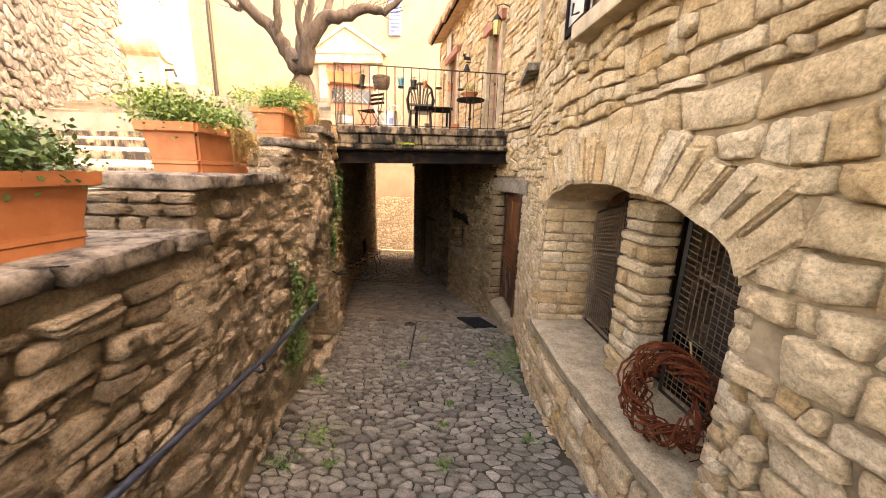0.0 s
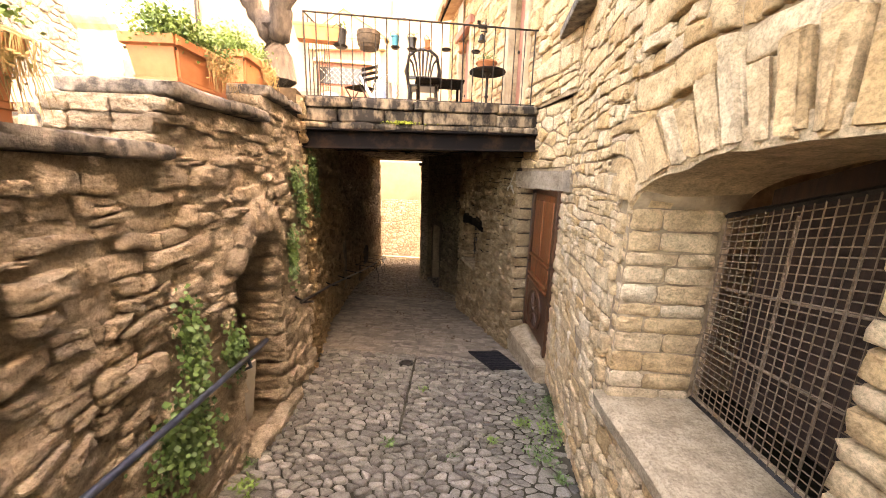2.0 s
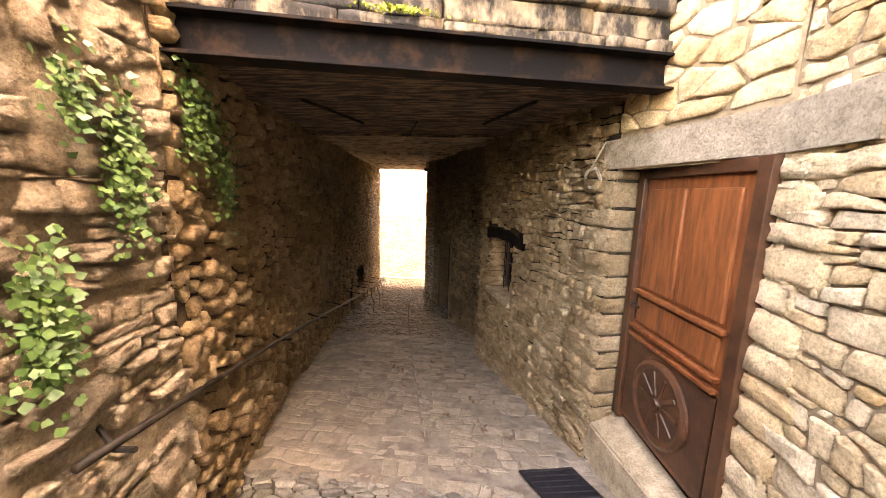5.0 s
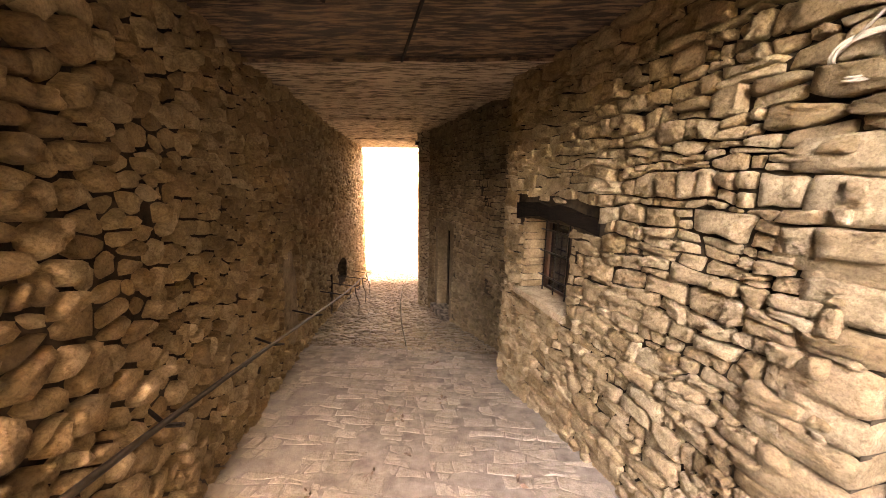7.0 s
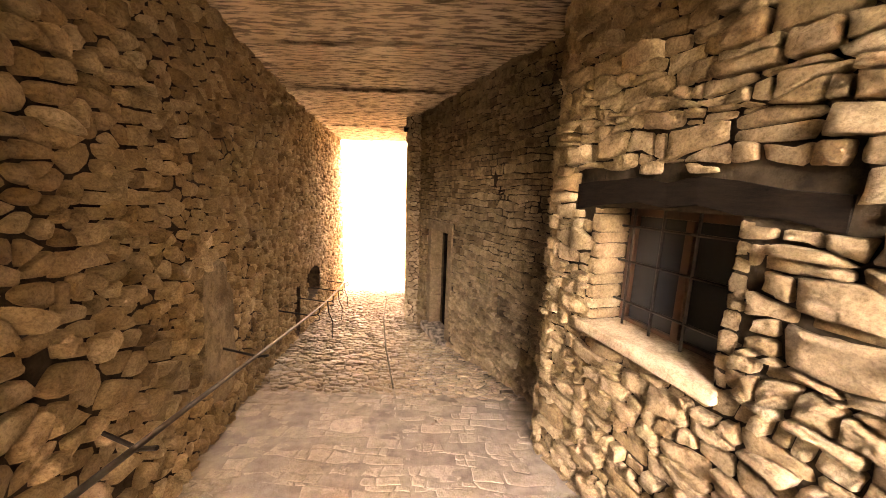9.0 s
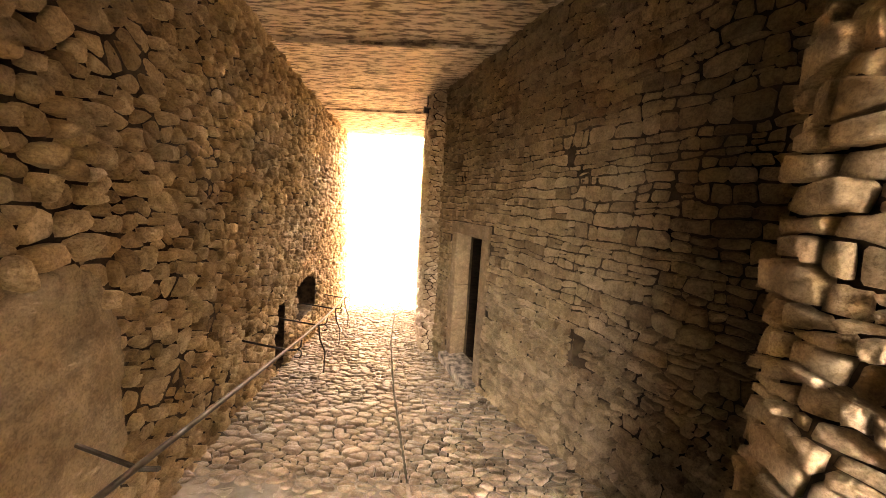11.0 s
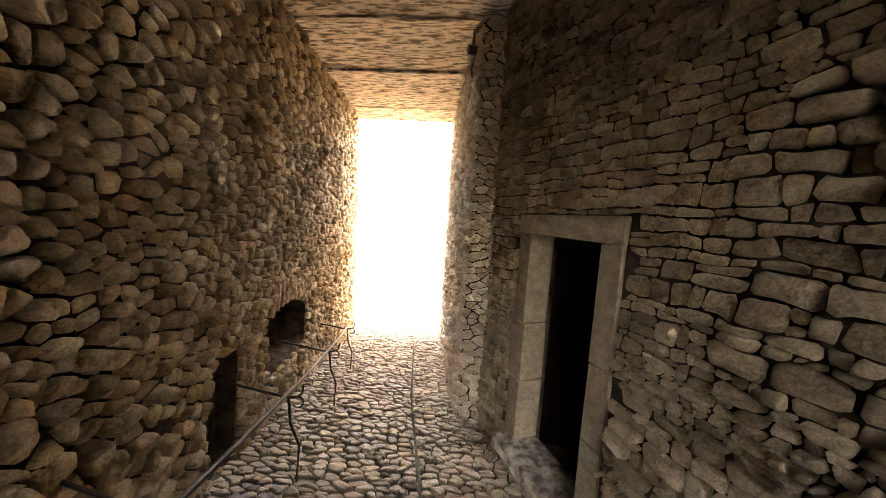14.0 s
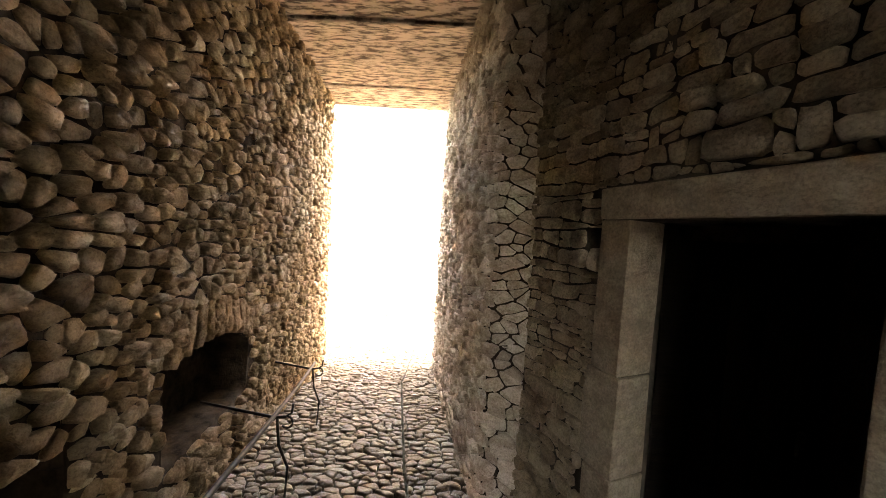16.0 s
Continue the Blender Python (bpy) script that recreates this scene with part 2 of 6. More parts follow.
M_DOORDARK = speckled("dark_carved_walnut", (0.03, 0.012, 0.006), (0.09, 0.035, 0.016), 7, 0.4, 0.3)
M_SHUTTER = speckled("dark_brown_boards", (0.012, 0.006, 0.004), (0.04, 0.018, 0.01), 6, 0.7, 0.3, stretch=(5, 5, 0.5))
M_BLACK = speckled("black_rubber", (0.006, 0.006, 0.008), (0.018, 0.018, 0.022), 30, 0.6, 0.4)
M_PLASTIC = speckled("black_plastic", (0.010, 0.010, 0.011), (0.02, 0.02, 0.022), 10, 0.35, 0.0)
M_WICKER = speckled("red_willow_twigs", (0.03, 0.007, 0.004), (0.15, 0.038, 0.015), 18, 0.8, 0.3)
M_GALV = speckled("galvanised_zinc", (0.42, 0.43, 0.44), (0.62, 0.63, 0.63), 8, 0.4, 0.1, metal=0.7)
M_BARK = speckled("grey_bark", (0.022, 0.016, 0.012), (0.075, 0.056, 0.044), 9, 0.95, 1.0, stretch=(2, 2, 0.5), dist=0.03)
M_LEAF = speckled("ivy_leaf", (0.030, 0.075, 0.018), (0.09, 0.16, 0.04), 11, 0.55, 0.0)
M_LEAF2 = speckled("fresh_herb_leaf", (0.06, 0.12, 0.02), (0.17, 0.26, 0.06), 11, 0.6, 0.0)
M_DRY = speckled("dry_trailing_stems", (0.20, 0.13, 0.05), (0.36, 0.25, 0.10), 14, 0.8, 0.0)
M_WHITE = speckled("white_hose_plastic", (0.30, 0.26, 0.20), (0.40, 0.35, 0.28), 9, 0.5, 0.0)
M_TILE = speckled("clay_roof_tile", (0.30, 0.17, 0.10), (0.50, 0.34, 0.22), 6, 0.9, 0.3)
M_BLUE = speckled("faded_blue_paint", (0.10, 0.16, 0.30), (0.18, 0.25, 0.40), 8, 0.6, 0.0)
M_TEAL = speckled("teal_glaze", (0.01, 0.20, 0.27), (0.02, 0.28, 0.35), 8, 0.3, 0.0)
M_PINKWOOD = speckled("faded_red_wood", (0.26, 0.10, 0.07), (0.40, 0.18, 0.12), 6, 0.8, 0.2, stretch=(4, 4, 0.6))
M_BOARD = speckled("grey_plywood", (0.30, 0.27, 0.22), (0.42, 0.38, 0.31), 3, 0.85, 0.1)
M_MOSS = speckled("yellow_moss", (0.16, 0.20, 0.02), (0.40, 0.42, 0.06), 20, 0.95, 0.6)
M_CHEST = speckled("brown_rattan", (0.05, 0.032, 0.02), (0.13, 0.085, 0.05), 30, 0.8, 0.5)
for _m in (M_WICKER, M_RUST, M_BLACK, M_WORN, M_DARKWOOD, M_TMORTAR, M_RMORTAR, M_EARTH):
    _m.node_tree.nodes["Principled BSDF"].inputs["Specular IOR Level"].default_value = 0.08
M_GLASS, _nt, _p = base_mat("dark_window_glass", 0.08)
_p.inputs["Base Color"].default_value = (0.02, 0.022, 0.025, 1)
M_PANE, _nt, _p = base_mat("lantern_amber_glass", 0.2)
_p.inputs["Base Color"].default_value = (0.55, 0.38, 0.12, 1)


# ---------------- the plan ----------------
def ground_z(y):
    return float(np.interp(y, (-8, 0, 3, 4.5, 6, 8.4, 12.8, 14, 16, 20, 26), (-0.7, -1.72, -2.2, -2.46, -2.65, -3.08, -3.95, -4.2, -4.52, -5.05, -5.15)))


def ceil_z(y):
    return float(np.interp(y, (5.7, 9.3, 12.3, 21), (0.2, 0.35, 0.57, 0.57)))


def ramp_z(y):
    return -0.36 + 0.25 * (y - 2)


LEFT_A = [(-0.93, -3.5), (-0.95, 0), (-1.0, 2.1), (-1.25, 3), (-1.36, 3.6), (-1.45, 4.46), (-1.7, 5.7)]
LEFT_B = [(-1.7, 5.7), (-2.45, 7.9), (-3.1, 10.2), (-3.75, 12.7), (-4.2, 14.9), (-4.54, 17), (-4.95, 20.1)]
RIGHT_A = [(1.95, -3.5), (1.62, 0.5), (1.5, 1.85), (1.27, 3.12), (1.2, 4.0), (1.22, 4.8), (1.28, 5.7), (1.28, 5.98)]
RIGHT_B = [(0.93, 7.05), (-0.05, 10.1), (0.02, 10.4)]
RIGHT_C = [(0.5, 10.4), (-0.15, 11.88), (-0.93, 13.76), (-1.62, 15.4)]
RIGHT_D = [(-1.62, 15.4), (-1.9, 15.55), (-2.0, 16.2), (-2.48, 20.1)]
RIGHT_UP = [(1.28, 5.7), (0.93, 7.05), (-0.05, 10.1), (-0.62, 11.8)]


class Path:
    """A wall's line in plan; side: +1 when the room lies to the right of the way along it."""

    def __init__(self, pts, side):
        self.p = [Vector((*q, 0)) for q in pts]
        self.u = [0.0]
        for a, b in zip(self.p, self.p[1:]):
            self.u.append(self.u[-1] + (b - a).length)
        self.n = []
        for a, b in zip(self.p, self.p[1:]):
            d = (b - a).normalized()
            self.n.append(Vector((d.y, -d.x, 0)) * side)
        self.len = self.u[-1]

    def at(self, u, depth=0.0, z=0.0):
        u = min(max(u, 0.0), self.len)
        i = max(k for k in range(len(self.n)) if self.u[k] <= u + 1e-9)
        f = (u - self.u[i]) / max(1e-6, self.u[i + 1] - self.u[i])
        n = self.n[i]
        if f > 0.5 and i + 1 < len(self.n) and self.n[i].dot(self.n[i + 1]) > 0.9:
            n = self.n[i].lerp(self.n[i + 1], f - 0.5)
        elif f < 0.5 and i > 0 and self.n[i].dot(self.n[i - 1]) > 0.9:
            n = self.n[i].lerp(self.n[i - 1], 0.5 - f)
        q = self.p[i].lerp(self.p[i + 1], f) + n.normalized() * depth
        return Vector((q.x, q.y, z))

    def u_of(self, y):
        ys = [q.y for q in self.p]
        return float(np.interp(y, ys, self.u))

    def normal(self, u):
        return (self.at(u, 1) - self.at(u, 0)).normalized()


def in_hole(h, u, z, pad=0.0):
    return h["u0"] - pad < u < h["u1"] + pad and h["lo"](u) - pad < z < h["hi"](u) + pad


def wall_slab(name, path, lo, hi, thick, m, holes=(), wobble=0.0, step=0.2, label=""):
    """A wall with thickness, its openings going through it (or as deep as the hole says)."""
    us = set(np.arange(0, path.len, step)) | {path.len}
    us |= set(path.u)
    for h in holes:
        us |= set(np.linspace(h["u0"], h["u1"], 13))
    us = sorted(round(float(u), 4) for u in us)
    us = [u for i, u in enumerate(us) if i == 0 or u - us[i - 1] > 1e-3]
    bm = bmesh.new()
    cache = {}

    def vert(u, z, d):
        key = (round(u, 3), round(z, 3), round(d, 3))
        if key not in cache:
            w = wobble * noise.noise(Vector((u * 1.9, z * 1.9, 3.7))) + wobble * 0.6 * noise.noise(Vector((u * 6, z * 6, 1.3))) + wobble * 0.45 * noise.noise(Vector((u * 15, z * 18, 5.1))) if d == 0 else 0
            cache[key] = bm.verts.new(path.at(u, d + w, z))
        return cache[key]

    def quad(*vs):
        vs = list(dict.fromkeys(vs))
        if len(vs) > 2:
            try:
                bm.faces.new(vs)
            except ValueError:
                pass

    for a, b in zip(us, us[1:]):
        c = (a + b) / 2
        spans = [(lo(a), lo(b), hi(a), hi(b))]
        for h in holes:
            if h["u0"] < c < h["u1"]:
                out = []
                for za, zb, ya, yb in spans:
                    if h["lo"](c) >= (ya + yb) / 2 or h["hi"](c) <= (za + zb) / 2:
                        out.append((za, zb, ya, yb))
                        continue
                    la, lb, ta, tb = h["lo"](a), h["lo"](b), h["hi"](a), h["hi"](b)
                    if la > za + 1e-3:
                        out.append((za, zb, la, lb))
                    if ta < ya - 1e-3:
                        out.append((ta, tb, ya, yb))
                    dp = -h.get("depth", thick)
                    quad(vert(a, la, 0), vert(b, lb, 0), vert(b, lb, dp), vert(a, la, dp))
                    quad(vert(a, ta, 0), vert(b, tb, 0), vert(b, tb, dp), vert(a, ta, dp))
                    if h.get("back"):
                        quad(vert(a, la, dp), vert(b, lb, dp), vert(b, tb, dp), vert(a, ta, dp))
                    for uu in (a, b):
                        if abs(uu - h["u0"]) < 2e-3 or abs(uu - h["u1"]) < 2e-3:
                            quad(vert(uu, h["lo"](uu), 0), vert(uu, h["hi"](uu), 0), vert(uu, h["hi"](uu), dp), vert(uu, h["lo"](uu), dp))
                spans = out
        for za, zb, ya, yb in spans:
            k = max(1, int((ya - za) / step))
            for i in range(k):
                f, g = i / k, (i + 1) / k
                quad(vert(a, za + (ya - za) * f, 0), vert(b, zb + (yb - zb) * f, 0), vert(b, zb + (yb - zb) * g, 0), vert(a, za + (ya - za) * g, 0))
        quad(vert(a, hi(a), 0), vert(b, hi(b), 0), vert(b, hi(b), -thick), vert(a, hi(a), -thick))
        through_hole = [h for h in holes if h["u0"] < c < h["u1"] and "depth" not in h]
        if through_hole:
            h = through_hole[0]
            quad(vert(a, lo(a), -thick), vert(b, lo(b), -thick), vert(b, h["lo"](b), -thick), vert(a, h["lo"](a), -thick))
            quad(vert(a, h["hi"](a), -thick), vert(b, h["hi"](b), -thick), vert(b, hi(b), -thick), vert(a, hi(a), -thick))
        else:
            quad(vert(a, lo(a), -thick), vert(b, lo(b), -thick), vert(b, hi(b), -thick), vert(a, hi(a), -thick))
    for uu in (us[0], us[-1]):
        quad(vert(uu, lo(uu), 0), vert(uu, hi(uu), 0), vert(uu, hi(uu), -thick), vert(uu, lo(uu), -thick))
    ob = part(name, bm, m, smooth=wobble > 0)
    return tagged(ob, label, kind="structure")


def clip_poly(poly, px, py, nx, ny):
    """The part of a convex polygon on the side of a line that its normal points away from."""
    out = []
    for i, a in enumerate(poly):
        b = poly[(i + 1) % len(poly)]
        da, db = (a[0] - px) * nx + (a[1] - py) * ny, (b[0] - px) * nx + (b[1] - py) * ny
        if da <= 0:
            out.append(a)
        if da * db < 0:
            f = da / (da - db)
            out.append((a[0] + (b[0] - a[0]) * f, a[1] + (b[1] - a[1]) * f))
    return out


def cells(u0, u1, v0, v1, w, h, jitter=0.32, drop=0.14, rng=None, size=None):
    """Irregular courses of stones: convex cells that fill a rectangle, as lists of corners."""
    rng = rng or random.Random(5)
    seeds, v, row = [], v0 + h * 0.5, 0
    while v < v1:
        u = u0 + rng.uniform(0, w)
        while u < u1:
            k = size(u, v) if size else 1.0
            if rng.random() > drop:
                seeds.append((u, v + rng.uniform(-jitter, jitter) * h))
            u += w * k * rng.choice((0.4, 0.6, 0.85, 1.0, 1.3, 1.9))
        v += h * rng.uniform(0.8, 1.2) * (size(u0, v) if size else 1.0)
    s = np.array(seeds)
    k = h / w
    q = s * np.array((k, 1.0))
    out = []
    for i in range(len(s)):
        near = np.where((abs(q[:, 0] - q[i, 0]) < 3.5 * h) & (abs(q[:, 1] - q[i, 1]) < 3.5 * h))[0]
        d = ((q[near] - q[i]) ** 2).sum(1)
        near = near[np.argsort(d)][1:16]
        x, y = q[i]
        poly = [(x - 2.2 * h, y - 1.6 * h), (x + 2.2 * h, y - 1.6 * h), (x + 2.2 * h, y + 1.6 * h), (x - 2.2 * h, y + 1.6 * h)]
        for j in near:
            dx, dy = q[j] - q[i]
            poly = clip_poly(poly, x + dx / 2, y + dy / 2, dx, dy)
            if len(poly) < 3:
                break
        if len(poly) >= 3:
            poly = [(min(max(a / k, u0), u1), min(max(b, v0), v1)) for a, b in poly]
            out.append(poly)
    return out


def courses(u0, u1, v0, v1, w, h, rng, wave=0.35, split=0.22):
    """Rough courses: wavering beds, leaning joints, some stones split into two thin ones."""
    vs = [v0]
    while vs[-1] < v1:
        vs.append(vs[-1] + h * rng.choice((0.55, 0.75, 0.95, 1.1, 1.35, 1.6)))
    seed = rng.uniform(0, 50)

    def bed(r, u):
        return vs[r] + wave * h * (noise.noise(Vector((u * 1.1 / (w * 3), r * 3.1, seed))) + 0.6 * noise.noise(Vector((u / w * 0.9, r * 1.7, seed + 9))))

    out = []
    for r in range(len(vs) - 1):
        u, lean = u0, 0.0
        rh = vs[r + 1] - vs[r]
        while u < u1:
            ln = w * rng.choice((0.4, 0.6, 0.8, 1.0, 1.25, 1.7)) * (0.75 + 0.35 * rh / h)
            e, nl = min(u + ln, u1), rng.uniform(-0.35, 0.35) * h
            m = (u + e) / 2
            a, b, c, d = (u - lean / 2, bed(r, u)), (e - nl / 2, bed(r, e)), (e + nl / 2, bed(r + 1, e)), (u + lean / 2, bed(r + 1, u))
            lo, hi = (m + rng.uniform(-0.2, 0.2) * ln, bed(r, m) + rng.uniform(-0.02, 0.08) * rh), (m + rng.uniform(-0.2, 0.2) * ln, bed(r + 1, m) + rng.uniform(-0.08, 0.04) * rh)
            if rng.random() < split and rh > 0.8 * h:
                f, g = rng.uniform(0.35, 0.65), rng.uniform(0.35, 0.65)
                p = (a[0] + (d[0] - a[0]) * f, a[1] + (d[1] - a[1]) * f)
                q = (b[0] + (c[0] - b[0]) * g, b[1] + (c[1] - b[1]) * g)
                out += [[a, lo, b, q, p], [p, q, c, hi, d]]
            else:
                out.append([a, lo, b, c, hi, d])
            u, lean = e, nl
    return out


def stone_shape(poly, gap, proud, rng, worn=False):
    """Corners, heights over the bed and faces of one stone on a cell: rounded corners, a worn edge, an uneven face."""
    cu, cv = sum(a for a, _ in poly) / len(poly), sum(b for _, b in poly) / len(poly)
    r = sum(math.hypot(a - cu, b - cv) for a, b in poly) / len(poly)
    if r < gap * 1.6:
        return None
    f = 1 - gap / r
    pts = []
    n = len(poly)
    for i in range(n):
        a, b = poly[i], poly[(i + 1) % n]
        ln = math.hypot(b[0] - a[0], b[1] - a[1])
        if ln < r * 0.3:
            pts.append(((a[0] + b[0]) / 2, (a[1] + b[1]) / 2))
            continue
        k = min(0.25, 0.006 / ln + rng.uniform(0.01, 0.09)) if not worn else rng.uniform(0.14, 0.26)
        for t in (k, 1 - k) if worn or ln < 1.1 * r else (k, rng.uniform(0.4, 0.6), 1 - k):
            e = rng.uniform(-0.05, 0.05) * r if k < t < 1 - k else 0.0
            pts.append((a[0] + (b[0] - a[0]) * t + e, a[1] + (b[1] - a[1]) * t + e))
    n = len(pts)
    tu, tv = rng.uniform(-0.5, 0.5), rng.uniform(-0.5, 0.5)
    hgt = proud * rng.uniform(0.3, 1.4)
    wob = [1 + rng.uniform(-0.08, 0.04) for _ in range(n)]
    verts = []
    for sc, dz in ((1.0, -0.03), (0.97, 0.6), (0.87, 0.92), (0.5, 1.0)) if worn else ((1.0, -0.03), (0.985, 0.72), (0.93, 0.96), (0.55, 1.0)):
        for (a, b), w in zip(pts, wob):
            k = sc * w * (1 + rng.uniform(-0.025, 0.025))
            uu, vv = (a - cu) * f * k, (b - cv) * f * k
            d = dz if dz < 0 else hgt * (dz * (1 + rng.uniform(-0.16, 0.16)) + 0.5 * (tu * uu + tv * vv) / r)
            verts.append((cu + uu, cv + vv, d))
    verts.append((cu + rng.uniform(-0.2, 0.2) * r, cv + rng.uniform(-0.1, 0.1) * r, hgt * rng.uniform(0.85, 1.2)))
    faces = []
    for k in (0, 1, 2):
        for i in range(n):
            j = (i + 1) % n
            faces.append((k * n + i, k * n + j, (k + 1) * n + j, (k + 1) * n + i))
    for i in range(n):
        faces.append((3 * n + i, 3 * n + (i + 1) % n, 4 * n))
    return verts, faces, (cu, cv)


def lay(parent, place, polys, m, gap, proud, near=None, limit=300, rng=None, keep=None, name="stone", rest="stones", smooth=True, skip=0.0, worn=False):
    """Lay stones on a surface; those in the near stretch are pieces of their own, the rest one joined part."""
    rng = rng or random.Random(11)
    rv, rf, made = [], [], 0
    for poly in polys:
        cu, cv = sum(a for a, _ in poly) / len(poly), sum(b for _, b in poly) / len(poly)
        if (keep and not keep(cu, cv)) or rng.random() < skip:
            continue
        pr = proud(cu, cv) if callable(proud) else proud
        sh = stone_shape(poly, gap, pr, rng, worn)
        if not sh:
            continue
        vs, fs, c = sh
        pts = [place(*v) for v in vs]
        if near and made < limit and near(cu, cv):
            o = place(c[0], c[1], 0)
            ob = link_mesh(name, [p - o for p in pts], fs, m, parent, smooth=smooth)
            ob.location = o
            made += 1
        else:
            k = len(rv)
            rv += pts
            rf += [tuple(i + k for i in f) for f in fs]
    if rv:
        ob = link_mesh(rest, rv, rf, m, parent, smooth=smooth)
        ob["kind"] = "stuff"


def hole(u0, u1, lo, hi, **more):
    return dict(u0=u0, u1=u1, lo=lo if callable(lo) else (lambda u: lo), hi=hi if callable(hi) else (lambda u: hi), **more)


def cut_cells(polys, holes, pad=0.02):
    """Cells trimmed back from rectangular-ish openings."""
    out = []
    for poly in polys:
        for h in holes:
            cu, cv = sum(a for a, _ in poly) / len(poly), sum(b for _, b in poly) / len(poly)
            if in_hole(h, cu, cv, pad):
                poly = []
                break
            uc = min(max(cu, h["u0"]), h["u1"])
            lo, hi = h["lo"](uc), h["hi"](uc)
            gaps = [(h["u0"] - pad - cu, (h["u0"] - pad, 0, 1, 0)), (cu - h["u1"] - pad, (h["u1"] + pad, 0, -1, 0)), (lo - pad - cv, (0, lo - pad, 0, 1)), (cv - hi - pad, (0, hi + pad, 0, -1))]
            g = max(gaps)
            if g[0] > 0:
                hit = any(in_hole(h, a, b, pad) for a, b in poly)
                if hit or g[0] < 0.3:
                    if h["u0"] - 0.4 < cu < h["u1"] + 0.4 and lo - 0.4 < cv < hi + 0.4:
                        poly = clip_poly(poly, *g[1])
            if len(poly) < 3:
                break
        if len(poly) >= 3:
            out.append(poly)
    return out


# ---------------- large structure ----------------
PL_A, PL_B = Path(LEFT_A, 1), Path(LEFT_B, 1)
PR_A, PR_B, PR_C, PR_D, PR_UP = (Path(q, -1) for q in (RIGHT_A, RIGHT_B, RIGHT_C, RIGHT_D, RIGHT_UP))


def left_top(u):
    y = PL_A.at(u).y
    for lim, z in ((2.1, -0.37), (3.64, -0.09), (4.72, 0.24)):
        if y < lim:
            return z
    return 0.47


nu0, nu1 = PL_A.u_of(4.1), PL_A.u_of(4.86)


def niche_hi(u):
    f = (u - nu0) / (nu1 - nu0)
    return -1.02 + 0.42 * math.sqrt(max(0, 1 - (2 * f - 1.05) ** 2))


NICHE_1 = hole(nu0, nu1, lambda u: ground_z(PL_A.at(u).y) + 0.02, niche_hi, depth=3.0, back=True)
wall_left = wall_slab("wall_left", PL_A, lambda u: -3.2, left_top, 0.55, M_LMORTAR, [NICHE_1], wobble=0.042, step=0.045)
n2a, n2b = PL_B.u_of(14.95), PL_B.u_of(16.3)
NICHE_2 = hole(n2a, n2b, -3.84, lambda u: -3.42 + 0.38 * math.sqrt(max(0, 1 - (2 * (u - n2a) / (n2b - n2a) - 0.75) ** 2 / 1.6)), depth=0.4, back=True)
n3a, n3b = PL_B.u_of(13.75), PL_B.u_of(14.2)
NICHE_3 = hole(n3a, n3b, -4.15, lambda u: -3.25 + 0.12 * math.sin((u - n3a) / (n3b - n3a) * math.pi), depth=0.16, back=True)
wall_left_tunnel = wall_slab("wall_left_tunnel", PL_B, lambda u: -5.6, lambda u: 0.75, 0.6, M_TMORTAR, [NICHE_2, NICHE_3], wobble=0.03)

au0, au1 = PR_A.u_of(1.83), PR_A.u_of(3.97)
SILL_Z = -1.48


def arch_hi(u):
    f = (u - au0) / (au1 - au0)
    return -0.33 + 0.04 * f + 0.33 * math.sqrt(max(0, 1 - (2 * f - 1) ** 2))


ARCH = hole(au0, au1, SILL_Z, arch_hi)
wu0, wu1 = PR_A.u_of(1.9), PR_A.u_of(2.9)
SHUT = hole(PR_A.u_of(2.35), PR_A.u_of(3.25), 1.15, 2.5, depth=0.25, back=True)
wall_right = wall_slab("wall_right", PR_A, lambda u: -3.2, lambda u: 4.5, 0.55, M_FMORTAR, [ARCH, SHUT], wobble=0.02)
WIN = hole(PR_B.u_of(8.85), PR_B.u_of(9.68), -2.0, -1.15)
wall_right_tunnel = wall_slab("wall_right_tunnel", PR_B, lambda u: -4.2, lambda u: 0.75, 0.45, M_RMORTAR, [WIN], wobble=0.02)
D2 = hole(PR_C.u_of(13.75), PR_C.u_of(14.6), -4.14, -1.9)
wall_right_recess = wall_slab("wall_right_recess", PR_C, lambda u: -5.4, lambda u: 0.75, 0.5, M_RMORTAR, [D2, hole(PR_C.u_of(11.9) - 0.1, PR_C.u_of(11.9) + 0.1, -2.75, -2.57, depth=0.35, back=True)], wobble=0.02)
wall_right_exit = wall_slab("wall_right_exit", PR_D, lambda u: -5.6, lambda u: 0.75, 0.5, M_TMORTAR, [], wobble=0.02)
TD = hole(PR_UP.u_of(7.2), PR_UP.u_of(7.75), 0.7, 2.62, depth=0.2, back=True)
TW = hole(PR_UP.u_of(9.9), PR_UP.u_of(10.7), 0.7, 2.95, depth=0.15, back=True)
wall_right_terrace = wall_slab("wall_right_terrace", PR_UP, lambda u: 0.752, lambda u: 3.75, 0.45, M_FMORTAR, [TD, TW], wobble=0.02)


def plate(name, pts, m, label=""):
    bm = bmesh.new()
    top = [bm.verts.new(p) for p, _ in pts]
    bot = [bm.verts.new(q) for _, q in pts]
    bm.faces.new(top)
    bm.faces.new(bot[::-1])
    for i in range(len(pts)):
        j = (i + 1) % len(pts)
        bm.faces.new((top[i], bot[i], bot[j], top[j]))
    return tagged(part(name, bm, m), label, kind="structure")


